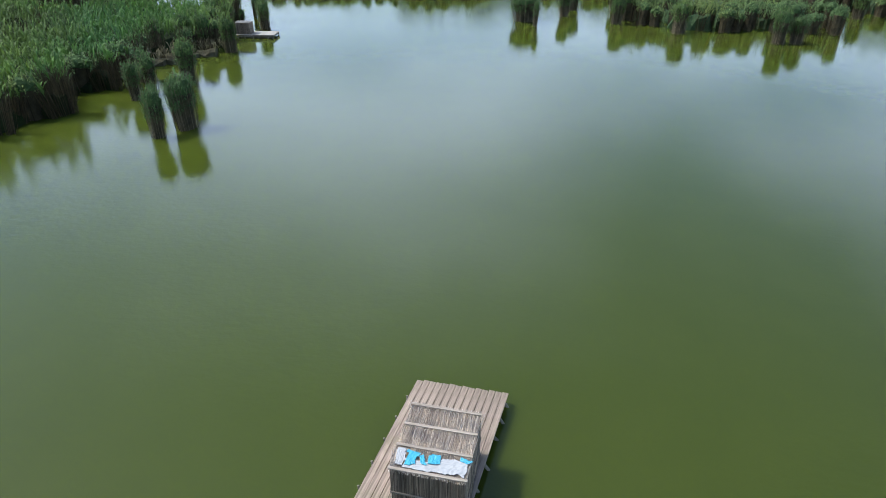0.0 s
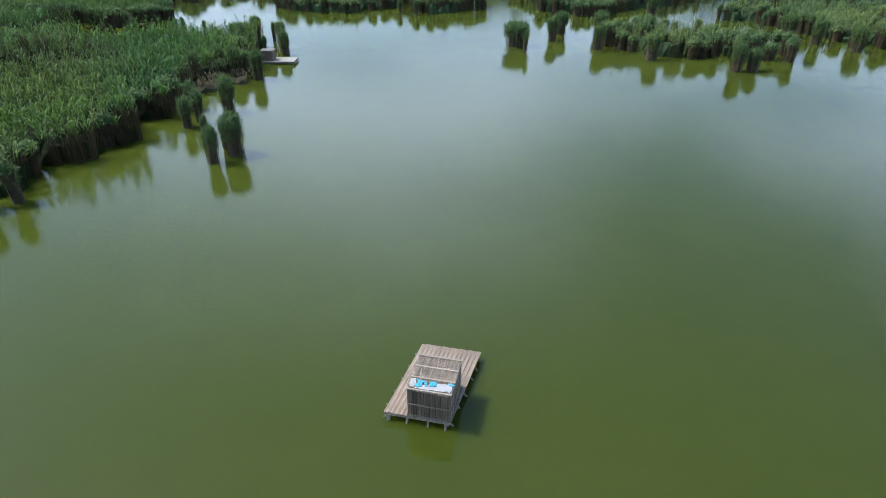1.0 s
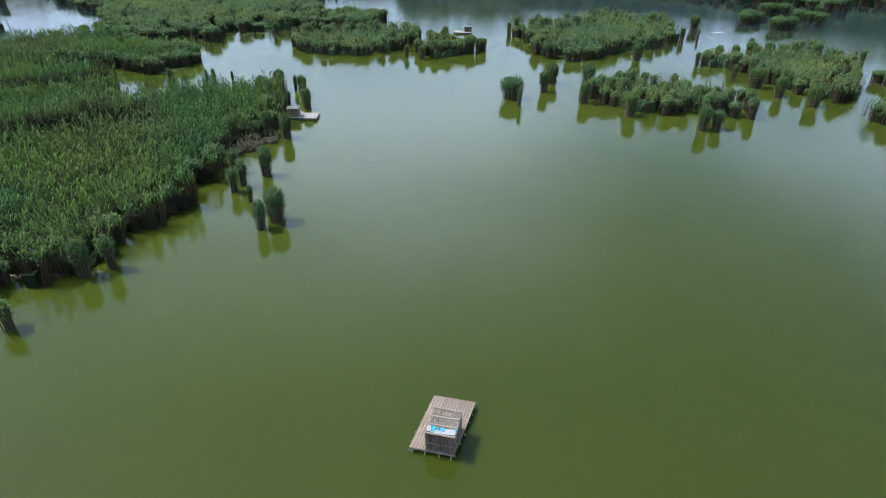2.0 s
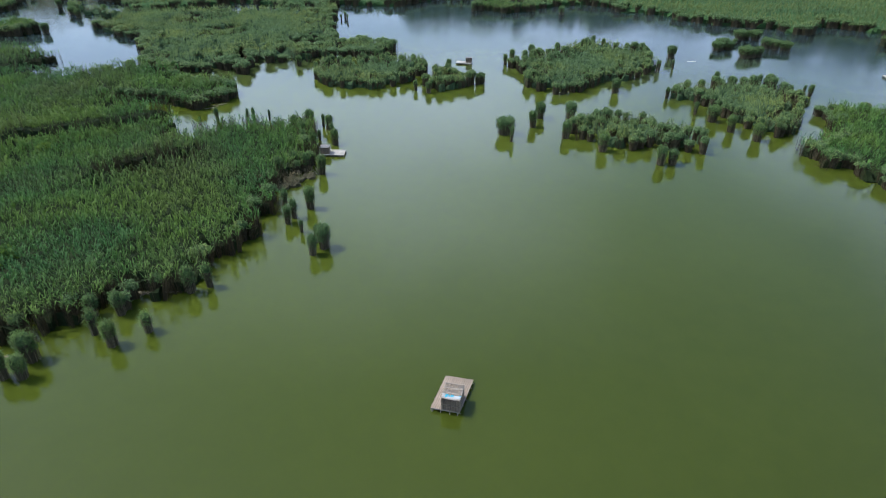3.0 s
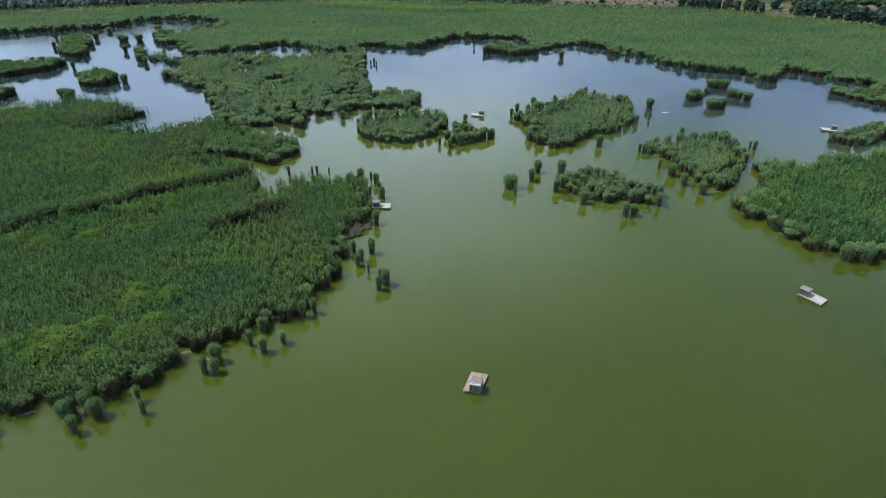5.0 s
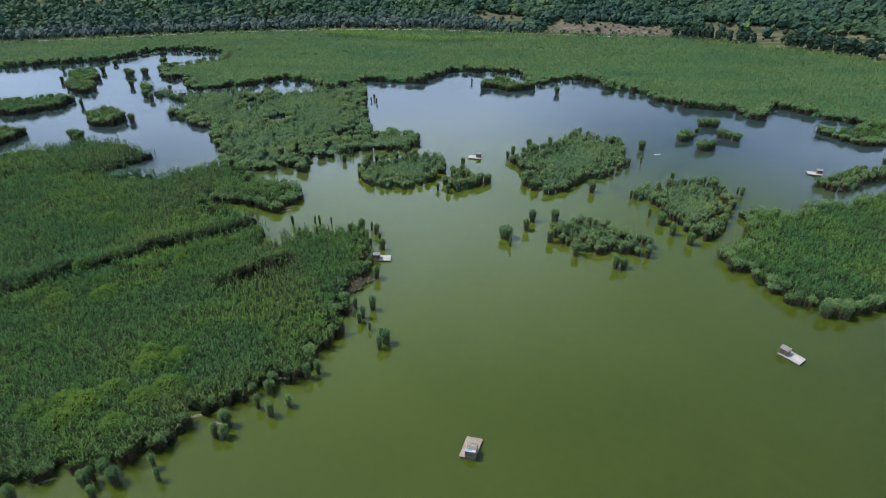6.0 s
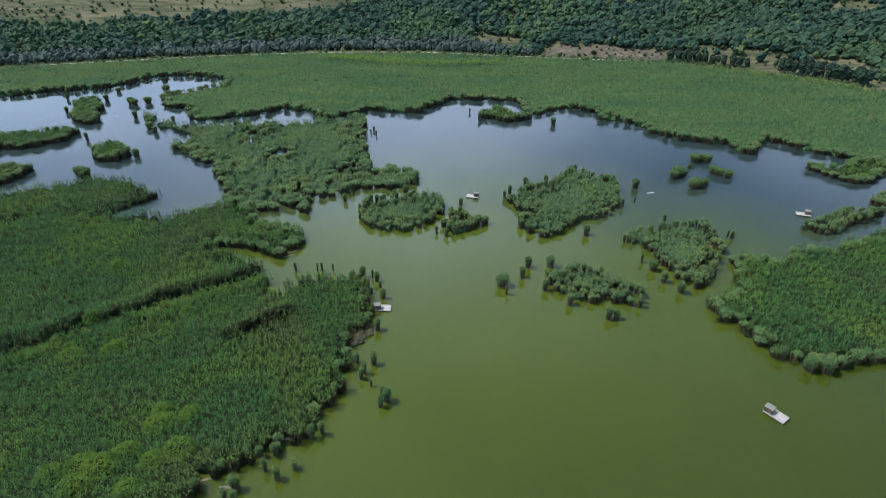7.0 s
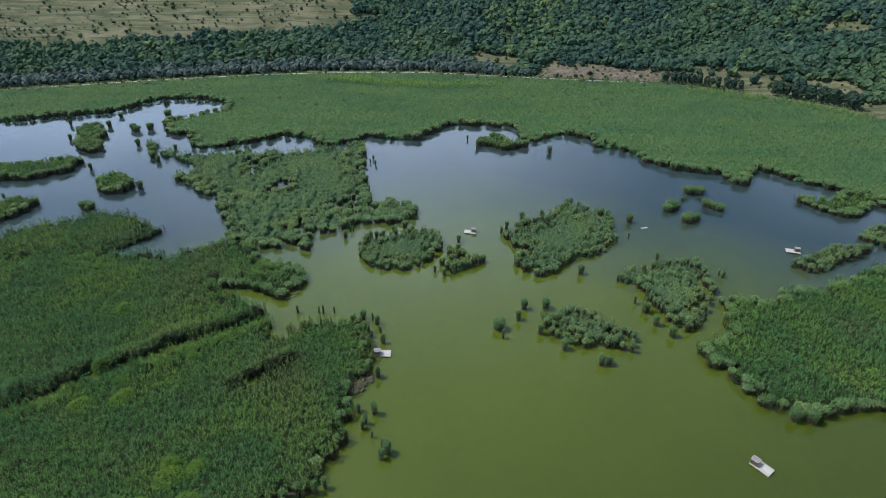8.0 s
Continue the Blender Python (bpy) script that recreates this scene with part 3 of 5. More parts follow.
# a strip of taller reeds: from, to, half width, extra height
RIDGES = [((-62.4, 44.7), (-51.1, 54.8), 2.2, 1.9), ((-88.0, 60.5), (-67.0, 75.0), 2.4, 2.0), ((-119.0, 37.0), (-88.0, 60.5), 2.4, 2.0), ((-140.0, 19.0), (-119.0, 37.0), 2.4, 2.0), ((-83.0, 96.0), (-68.0, 92.5), 2.4, 0.9)]
DITCH = [(-139.0, 14.5), (-117.0, 33.0), (-100.0, 47.5), (-86.5, 58.5), (-74.0, 67.5), (-65.0, 74.5), (-63.9, 73.0), (-73.0, 65.6), (-85.5, 56.6), (-99.0, 45.6), (-116.0, 31.1), (-138.0, 12.5)]


def reed_bed(shore, per_m2, high, label, cell=1.0, leaf=0.85, width=0.07, blades=3, leafy=REED_LEAF, massy=REED_MASS, ragged=1.1, lumps=2.6, dome=0.16, tuft=0.8, gaps=4.0, cut=(), ditch=(), edge_stems=60, name="reed_bed", avoid=(), broken=0.0, rim_foot=0.12, fill=0.52):
    """One stand of reeds: a dense inner mass, leafy stems over it and a fringe of bare stems at the water."""
    px, py = [p[0] for p in shore], [p[1] for p in shore]
    x0, x1, y0, y1 = min(px) - 2, max(px) + 2, min(py) - 2, max(py) + 2

    def depth(x, y):
        d = inside(x, y, shore)
        for c in cut:
            d = np.minimum(d, -inside(x, y, c))
        d = d - broken * np.clip((vnoise(x, y, 6.5, 48) - 0.50) * 4, 0, 1)
        for c in avoid:
            d = np.minimum(d, -inside(x, y, c) + 0.6)
        q, own, _, _ = tussock(x, y, lumps, 40)
        room = 0.44 + 0.6 * np.clip((d - gaps * (0.5 + own)) / 3.0, 0, 1)
        d = d + ragged * (2 * own - 1) + 0.75 - 2.6 * q * q
        for c in ditch:
            d = np.minimum(d, -inside(x, y, c) + 0.5 * (vnoise(x, y, 1.5, 47) - 0.5))
        return d, q > room

    def crown(x, y, d):
        q, own, _, _ = tussock(x, y, lumps, 40)
        q2, own2, _, _ = tussock(x, y, tuft, 60)
        edge = np.exp(-np.maximum(d, 0) / 5.0)
        z = high * (0.56 + 0.20 * vnoise(x, y, 14, 22) + 0.26 * vnoise(x, y, 4.5, 23) + (0.16 + 0.30 * edge) * own + 0.36 * own2)
        z = z * (1 - (dome + 0.6 * edge) * q * q - 0.55 * q2 * q2)
        for (ax, ay), (bx, by), wide, extra in RIDGES:
            k = np.clip(((x - ax) * (bx - ax) + (y - ay) * (by - ay)) / ((bx - ax) ** 2 + (by - ay) ** 2), 0, 1)
            z = z + extra * np.exp(-(np.hypot(x - ax - k * (bx - ax), y - ay - k * (by - ay)) / wide) ** 2)
        return z

    root = new(name)
    root.location = (sum(px) / len(px), sum(py) / len(py), 0)
    tagged(root, label, "reeds", kind="stuff")
    base = np.array(root.location)
    # inner mass, darker than its leaves to put in the shade between them
    gx, gy = np.meshgrid(np.arange(x0, x1, cell), np.arange(y0, y1, cell))
    gx = gx + (vnoise(gx, gy, cell * 1.1, 24) - 0.5) * cell * 0.7
    gy = gy + (vnoise(gx, gy, cell * 1.1, 25) - 0.5) * cell * 0.7
    d, hole = depth(gx, gy)
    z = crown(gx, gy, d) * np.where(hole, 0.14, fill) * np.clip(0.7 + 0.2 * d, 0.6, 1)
    ny, nx = gx.shape
    ok = d > 0.15
    full = ok[:-1, :-1] & ok[1:, :-1] & ok[:-1, 1:] & ok[1:, 1:]
    top = np.stack([gx, gy, z], -1).reshape(-1, 3) - base
    low = np.stack([gx, gy, 0 * z - 0.3], -1).reshape(-1, 3) - base
    idx = np.arange(nx * ny).reshape(ny, nx)
    fs = [np.stack([idx[:-1, :-1][full], idx[:-1, 1:][full], idx[1:, 1:][full], idx[1:, :-1][full]], 1)]
    pad = np.pad(full, 1)
    n = nx * ny
    for (dy, dx, a, b) in ((-1, 0, (0, 0), (0, 1)), (1, 0, (1, 1), (1, 0)), (0, -1, (1, 0), (0, 0)), (0, 1, (0, 1), (1, 1))):
        rim = full & ~pad[1 + dy:1 + dy + ny - 1, 1 + dx:1 + dx + nx - 1]
        iy, ix = np.nonzero(rim)
        A, B = idx[iy + a[0], ix + a[1]], idx[iy + b[0], ix + b[1]]
        fs.append(np.stack([A, A + n, B + n, B], 1))
    faces = np.concatenate(fs)
    used, back = np.unique(faces, return_inverse=True)
    allv = np.concatenate([top, low])
    if len(used):
        under("reed_mass", mesh_of("reed_mass", allv[used], back.reshape(faces.shape), massy), root, "inner reed mass coloured darker than its leaves for shade")
    # leafy stems
    step = 1 / math.sqrt(per_m2)
    sx, sy = np.meshgrid(np.arange(x0, x1, step), np.arange(y0, y1, step))
    sx = (sx + (RNG.random(sx.shape) - 0.5) * step * 1.5).ravel()
    sy = (sy + (RNG.random(sy.shape) - 0.5) * step * 1.5).ravel()
    d, hole = depth(sx, sy)
    q2, _, _, _ = tussock(sx, sy, tuft, 60)
    keep = (d > 0) & ~hole & (RNG.random(len(d)) < 1.4 - 5.5 * q2 * q2)
    rimmed = (d < 1.8) | (tussock(sx, sy, lumps, 40)[0] > 0.34) & (inside(sx, sy, shore) < gaps)
    rimmed = rimmed[keep]
    sx, sy, d = sx[keep], sy[keep], d[keep]
    h = crown(sx, sy, d) * (0.86 + 0.22 * RNG.random(len(d)))
    _, _, mx, my = tussock(sx, sy, lumps, 40)
    lean = np.clip(0.75 - 0.22 * d, 0.08, 0.75) * np.hypot(sx - mx, sy - my) / (0.5 * lumps)
    gxn, gyn = mx - sx, my - sy
    ln = np.maximum(np.hypot(gxn, gyn), 0.3)
    foot = np.stack([sx, sy, np.where(rimmed, rim_foot, 0.30) * h], 1)
    tip = np.stack([sx - gxn / ln * lean + (RNG.random(len(d)) - 0.42) * 0.3, sy - gyn / ln * lean + (RNG.random(len(d)) - 0.5) * 0.3, h], 1)
    under("foliage", mesh_of("foliage", *[q - (base if i == 0 else 0) for i, q in enumerate(leaves(foot, tip, blades, leaf, width))], leafy), root, "long green reed leaves")
    # fringe; the shade under the overhang is put into its stem colour
    rim = np.nonzero((d < 1.7))[0]
    if edge_stems and len(rim):
        m = max(1, int(edge_stems / per_m2))
        pick = np.repeat(rim, m)
        jx, jy = (RNG.random(len(pick)) - 0.5) * step * 1.3, (RNG.random(len(pick)) - 0.5) * step * 1.3
        a = np.stack([sx[pick] + jx, sy[pick] + jy, np.full(len(pick), -0.2)], 1)
        b = tip[pick] + np.stack([jx * 1.5, jy * 1.5, -RNG.random(len(pick)) * 0.9 - 0.1], 1)
        v, f = strips(a, b, np.full(len(pick), 0.012), np.full(len(pick), 0.007), RNG.random(len(pick)) * math.pi)
        under("stem_fringe", mesh_of("stem_fringe", v - base, f, SHADED_STEM), root, "dry brown reed stems")
    return root


def clump_arrays(rad, high, stems, blades=9, leaf=0.42, width=0.036, foot=0.80, start=0.46, thick=0.016, droop=0.40):
    """Corners and faces of one round-headed tuft: stems, drooping leaves and the core, coloured dark for inner shade.
    """
    r = rad * np.sqrt(RNG.random(stems))
    a = RNG.random(stems) * 2 * math.pi
    h = high * (0.90 + 0.14 * RNG.random(stems)) * (1 - 0.20 * (r / rad) ** 2.5)
    c, sn = np.cos(a), np.sin(a)
    base = np.stack([foot * r * c, foot * r * sn, np.full(stems, -0.25)], 1)
    lift = r * (0.92 + 0.16 * RNG.random(stems))
    tip = np.stack([lift * c, lift * sn, h], 1)
    out = [strips(base, tip, np.full(stems, thick), np.full(stems, 0.5 * thick), RNG.random(stems) * math.pi)]
    out.append(leaves(base, tip, blades, leaf, width, start, droop))
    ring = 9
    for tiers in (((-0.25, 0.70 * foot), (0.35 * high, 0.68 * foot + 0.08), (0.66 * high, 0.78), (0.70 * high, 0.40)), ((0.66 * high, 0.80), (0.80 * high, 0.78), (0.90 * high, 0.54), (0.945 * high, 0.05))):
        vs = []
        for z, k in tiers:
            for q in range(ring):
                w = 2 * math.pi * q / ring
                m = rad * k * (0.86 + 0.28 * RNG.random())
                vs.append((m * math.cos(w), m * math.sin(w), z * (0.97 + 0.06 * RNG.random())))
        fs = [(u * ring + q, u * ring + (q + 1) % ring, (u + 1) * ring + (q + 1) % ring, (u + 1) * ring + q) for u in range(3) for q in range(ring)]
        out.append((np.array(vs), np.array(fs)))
    return out


CLUMP_PARTS = (("stem_tuft", REED_STEM, "dry brown reed stems"), ("foliage", CLUMP_LEAF, "arching green reed leaves"), ("reed_mass", STEM_MASS, "inner brown stem mass coloured dark for shade"), ("head_mass", HEAD_MASS, "dense green leaf head"))


def reed_clump(*shape):
    """A free-standing tuft."""
    root = new("reed_clump")
    for (v, f), (name, material, label) in zip(clump_arrays(*shape), CLUMP_PARTS):
        under(name, mesh_of(name, v, f, material), root, label)
    return root


RING_KINDS = [clump_arrays(1.0, 3.0, 44, 8, 0.30, 0.044, 0.84, 0.70, 0.034, 0.6) for _ in range(6)]


def ring_of_tussocks(root, shore, every, small, large, high, first=0, last=None, closed=True):
    """Round-headed tussocks just inside a shoreline, joined to the reed stand that they belong to."""
    base = np.array(root.location)
    gathered = [[], [], [], []]
    rest = 0.0
    line = shore[first:last]
    for (ax, ay), (bx, by) in zip(line, line[1:] + (line[:1] if closed else [])):
        long = math.hypot(bx - ax, by - ay)
        while rest < long and long < 60:
            k = rest / long
            x, y = ax + (bx - ax) * k + RNG.uniform(-0.5, 0.5), ay + (by - ay) * k + RNG.uniform(-0.5, 0.5)
            r = RNG.uniform(small, large)
            e = 0.4
            d = [float(inside(np.array([x + u]), np.array([y + v]), shore)[0]) for u, v in ((0, 0), (e, 0), (-e, 0), (0, e), (0, -e))]
            gx, gy = d[1] - d[2], d[3] - d[4]
            g = max(math.hypot(gx, gy), 0.1)
            push = RNG.uniform(-0.5, 1.5) * r - d[0]
            spin, tall = RNG.uniform(0, 6.28), high / 3.0 * RNG.uniform(0.70, 1.16)
            for part_, (v, f) in zip(gathered, RING_KINDS[RNG.integers(6)]):
                co, si = math.cos(spin) * r, math.sin(spin) * r
                part_.append((np.stack([v[:, 0] * co - v[:, 1] * si + x + gx / g * push - base[0], v[:, 0] * si + v[:, 1] * co + y + gy / g * push - base[1], v[:, 2] * tall], 1), f))
            rest += every * RNG.choice((0.45, 0.7, 0.9, 1.1, 1.9))
        rest = max(rest - long, 0.0)
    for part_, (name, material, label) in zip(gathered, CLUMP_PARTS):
        # side stems take the darker colour that holds the shade
        shade = {"stem_tuft": SHADED_STEM, "foliage": TUSSOCK_LEAF}.get(name, material)
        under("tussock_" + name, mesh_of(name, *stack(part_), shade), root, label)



KIND_SIZE = [(1.0, 3.3), (1.0, 3.3), (0.75, 3.3), (0.5, 3.2), (0.45, 3.0), (1.5, 2.9), (1.5, 2.9)]
CLUMP_KINDS = [reed_clump(r, h, n, b, 0.36, w) for (r, h), n, b, w in zip(KIND_SIZE, (110, 120, 80, 40, 34, 130, 120), (13, 13, 13, 11, 11, 9, 9), (0.027, 0.027, 0.026, 0.025, 0.025, 0.050, 0.050))]
CLUMP_COUNT = [0] * len(CLUMP_KINDS)


def plant_clumps(rows, group, label=""):
    """Stands a tuft at every (x, y, radius, height)."""
    for x, y, r, h in rows:
        k = RNG.choice((5, 6)) if r > 1.15 else RNG.choice((0, 1)) if r > 0.85 else (2 if r > 0.6 else RNG.choice((3, 4)))
        kr, kh = KIND_SIZE[k]
        w = max(0.55, 0.95 * r / kr)
        m = pose(x, y, 0, RNG.uniform(-3, 3), RNG.uniform(-3, 3), RNG.uniform(0, 360)) @ Matrix.Diagonal((w, w * RNG.uniform(0.85, 1.15), h * 0.86 / kh, 1))
        if CLUMP_COUNT[k] == 0:
            ob = CLUMP_KINDS[k]
            ob.matrix_basis = m
        else:
            ob = copy_thing(CLUMP_KINDS[k], Matrix.Translation((0, 0, 0)))
            ob.matrix_basis = m
        CLUMP_COUNT[k] += 1
        if label:
            tagged(ob, label, "reed clump", group)
            continue
        size = "wide bushy" if r > 0.85 else ("slim upright" if r < 0.6 else "rounded")
        tagged(ob, size + " green reed clump standing alone in the water", "reed clump", group)



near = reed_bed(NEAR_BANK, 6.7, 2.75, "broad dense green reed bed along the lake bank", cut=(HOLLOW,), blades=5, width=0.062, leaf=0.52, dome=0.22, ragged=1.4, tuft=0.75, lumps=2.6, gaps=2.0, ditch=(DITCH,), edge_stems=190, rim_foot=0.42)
ring_of_tussocks(near, NEAR_BANK, 6.5, 0.8, 1.3, 2.9, 0, 31, False)
n_ = (0.63, -0.777)
lip = [(x + 0.3 * n_[0], y + 0.3 * n_[1]) for x, y in DITCH[6:][::-1]] + [(x + 5 * n_[0], y + 5 * n_[1]) for x, y in DITCH[6:]]
reed_bed(lip, 6.5, 2.6, "dense green reeds leaning over a narrow ditch", blades=5, width=0.062, leaf=0.62, ragged=0.2, tuft=0.75, lumps=1.3, gaps=0.0, edge_stems=12)
reed_bed(STRAW_MAT, 9.0, 0.9, "low mat of flattened brown reeds at the bank", cell=0.6, leaf=0.40, width=0.045, blades=4, leafy=DEAD_LEAF, massy=MAT_MASS, ragged=0.8, tuft=0.7, lumps=1.6, gaps=0.3, edge_stems=0, name="reed_mat")
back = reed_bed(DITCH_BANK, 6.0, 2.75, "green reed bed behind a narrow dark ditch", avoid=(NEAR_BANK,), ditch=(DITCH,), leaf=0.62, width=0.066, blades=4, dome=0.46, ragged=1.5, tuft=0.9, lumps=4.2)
ring_of_tussocks(back, DITCH_BANK, 3.0, 1.1, 1.8, 3.0, 11, 24, False)
reed_bed(WEST_BANK, 4.5, 2.75, "green reed bed between ditch and open pond", leaf=0.8, width=0.065, tuft=1.1)
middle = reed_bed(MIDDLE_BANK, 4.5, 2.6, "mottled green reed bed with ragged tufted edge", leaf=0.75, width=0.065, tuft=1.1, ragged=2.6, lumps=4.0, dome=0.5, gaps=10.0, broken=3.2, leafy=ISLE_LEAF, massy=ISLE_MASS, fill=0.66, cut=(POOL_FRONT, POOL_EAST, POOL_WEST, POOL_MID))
for pool in (POOL_FRONT, POOL_EAST, POOL_WEST, POOL_MID):
    ring_of_tussocks(middle, [(1.12 * x - 0.12 * pool[0][0], 1.12 * y - 0.12 * pool[0][1]) for x, y in pool], 2.6, 1.1, 1.7, 3.1)
ring_of_tussocks(middle, MIDDLE_BANK, 3.0, 1.2, 2.1, 3.0, 0, 30, False)
ring_of_tussocks(middle, [(x * 0.80 - 17, y * 0.80 + 35) for x, y in MIDDLE_BANK], 5.0, 1.3, 2.2, 3.0, 0, 30, False)
marsh = reed_bed(MARSH, 1.0, 2.6, "wide flat light green marsh below the wooded hill", cell=1.4, leaf=0.95, width=0.13, tuft=2.2, leafy=MARSH_LEAF, massy=MARSH_MASS, ragged=1.2, lumps=3.0, dome=0.12, gaps=1.0, edge_stems=6, name="marsh", avoid=(MIDDLE_BANK,))
ring_of_tussocks(marsh, MARSH, 3.6, 1.5, 2.4, 3.6, 0, 62, False)
reed_bed(SEDGE, 1.6, 3.2, "bright yellow-green sedge strip beside the gravel track", cell=1.4, leaf=0.95, width=0.13, tuft=2.2, leafy=SEDGE_LEAF, massy=MARSH_MASS, ragged=1.2, lumps=3.0, dome=0.12, gaps=0.2, edge_stems=0, name="sedge_strip")
GRASS_PATH = [(118, 338.5), (133, 331.5), (152, 321.5), (165, 313), (180, 306), (191, 299), (204, 287), (214, 274)]
for (ax, ay), (bx_, by_) in zip(GRASS_PATH[1:], GRASS_PATH[2:]):
    reed_bed([(ax, ay), (bx_, by_), (bx_ + 0.9, by_ + 1.5), (ax + 0.9, ay + 1.5)], 2.2, 3.1, "pale yellow-green grass along an overgrown path", cell=1.2, leaf=0.9, width=0.13, tuft=2.2, leafy=SEDGE_LEAF, massy=MARSH_MASS, ragged=0.8, lumps=3.0, dome=0.12, gaps=0.2, edge_stems=0, name="grass_path")
spit = reed_bed(EAST_SPIT, 4.0, 2.5, "low green reed spit in the far bay", leaf=0.8, width=0.065, tuft=1.1)
ring_of_tussocks(spit, EAST_SPIT, 2.8, 1.2, 2.0, 2.9)
east = reed_bed(EAST_BANK, 6.0, 2.7, "dense green reed bed with scalloped edge", leaf=0.62, width=0.066, blades=4, dome=0.28, ragged=1.4, tuft=0.9, lumps=2.7, gaps=2.0)
ring_of_tussocks(east, EAST_BANK, 2.8, 1.1, 1.8, 3.0, 0, 12, False)
ring_of_tussocks(east, EAST_BANK, 3.4, 1.1, 1.8, 3.0, 13, 27, False)
for isle in (ISLE_HUT, ISLE_SMALL, ISLE_MID, ISLE_FRONT, ISLE_EAST, ISLE_LONG, EAST_CORNER):
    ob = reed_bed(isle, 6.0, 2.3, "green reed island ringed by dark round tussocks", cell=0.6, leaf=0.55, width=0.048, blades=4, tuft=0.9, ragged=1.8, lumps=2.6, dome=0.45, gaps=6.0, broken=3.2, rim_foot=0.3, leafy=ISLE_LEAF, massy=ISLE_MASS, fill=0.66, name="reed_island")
    tagged(ob, group="reed islands")
    ring_of_tussocks(ob, isle, 2.1, 0.65, 1.25, 3.25)
    inner = [(x * 0.62 + ob.location.x * 0.38, y * 0.62 + ob.location.y * 0.38) for x, y in isle]
    ring_of_tussocks(ob, inner, 4.5, 0.7, 1.2, 3.2)
for isle in (ISLE_FAR, POND_A, POND_C, POND_E, POND_F, POND_G):
    ob = reed_bed(isle, 5.0, 2.9, "small dark green reed islet in open water", cell=0.7, leaf=0.8, width=0.08, tuft=1.1, ragged=0.5, lumps=2.6, dome=0.2, gaps=1.0, name="reed_island")
    tagged(ob, group="reed islands")
    ring_of_tussocks(ob, isle, 2.4, 1.2, 2.0, 3.6)
plant_clumps([(88, 171, 2.4, 3.9), (90.5, 171.6, 1.9, 3.5), (93, 170.5, 2.4, 3.9), (75, 153.5, 2.1, 3.4), (77.5, 156.5, 2.4, 3.9), (79, 154.8, 1.6, 3.1), (91.5, 158, 2.1, 3.9), (93.5, 156.2, 2.2, 3.6), (96, 154.4, 2.3, 3.4), (79.6, 143.8, 2.4, 3.9), (82, 144.4, 1.9, 3.6), (84.4, 145.5, 1.4, 3.6)], "far islets", "dark green reed mound in open water")
plant_clumps([(-167, 146.5, 2.4, 4.2), (-163.8, 146, 1.9, 3.9), (-201, 249, 2.4, 4.2), (-197.5, 246.5, 2.2, 3.9), (-191.5, 250, 2.4, 4.2), (-175.5, 218, 1.8, 3.9), (-171, 213, 2.2, 4.2), (-168, 206.5, 2.2, 3.9)], "pond islets", "dark green reed mound in open water")
plant_clumps([(-56.2, 77.3, 0.6, 3.3), (-49.7, 77.6, 0.4, 3.1), (-48.3, 77.7, 0.4, 3.3), (-45, 77.9, 0.3, 2.8), (-38.2, 73.4, 1, 3.2), (-35.3, 74.7, 1, 4.2), (-32.4, 74.5, 0.4, 3.2), (-30.8, 72.6, 0.8, 3.7), (-35.1, 67.5, 1.2, 4.2), (-34, 69.4, 0.8, 3.9), (-31.3, 66.4, 0.4, 2.6), (-29, 67.9, 0.5, 3.8), (-27.6, 64, 0.8, 3.8), (-33.4, 62.9, 0.6, 4.2), (-31.6, 62.5, 0.8, 3.8), (-35.5, 60.8, 0.7, 3.4)], "clumps by the low hide")
plant_clumps([(-26.9, 50.0, 0.95, 4.2), (-32.1, 51.1, 0.9, 4.2), (-29.7, 50.8, 0.9, 4.2), (-33.9, 48.8, 0.8, 4.2)], "clumps by the low hide")
plant_clumps([(-29.7, 37.1, 0.6, 3.6), (-25.6, 36.8, 0.95, 4.3), (-27.7, 31.7, 0.62, 3.4), (-27.2, 33.5, 0.6, 3.8), (-25.0, 29.2, 0.35, 2.4), (-21.8, 23.1, 0.70, 3.7), (-20.7, 25.0, 1.0, 4.2), (-22.0, 26.5, 0.5, 3.2), (-35.8, 5.9, 0.6, 3.1), (-38.5, 3.4, 0.8, 3.9), (-41.4, 5.1, 0.6, 3.9), (-45.6, 0.6, 1, 4.2), (-46.6, -2.1, 0.7, 3.9), (-44.8, -2, 0.7, 3.4), (-43.5, 8.3, 0.7, 3.4), (-40.5, 8.8, 0.7, 3.7)], "clumps along the near bank")
plant_clumps([(-34.4, 13.6, 0.8, 4.2), (-32.6, 14.9, 0.6, 4), (-54.1, -9, 0.5, 3.7), (-52.2, -11.4, 0.5, 3.4), (-58.8, -12.4, 1.1, 4.2), (-61.1, -10.9, 1.2, 4.2), (-63, -13.3, 1.1, 4.2), (-60.4, -15.7, 0.7, 4), (-62.6, -12.1, 0.5, 4), (-73.1, -16.6, 0.9, 4.2)], "clumps along the near bank")
plant_clumps([(5.6, 72.2, 2.2, 4.2), (13.4, 82.6, 1.2, 4.2), (11.4, 76.7, 1, 4.2), (6.5, 67.8, 0.4, 3.8), (20, 83, 1.4, 4.2), (17.4, 70.5, 0.9, 4.2), (23.5, 63.7, 1.2, 4.2), (32.8, 57.7, 1.1, 4.2), (34.9, 57.8, 1, 3.4), (47.8, 87, 0.5, 3.6), (50.1, 82.6, 1.5, 4.2), (51.6, 76.2, 1.1, 4.2), (55, 71.1, 1.2, 4.2), (45, 99.7, 0.6, 3.2), (60.9, 113.1, 0.7, 3.9), (79, 104.3, 0.4, 2.9)], "clumps off the eastern isles")
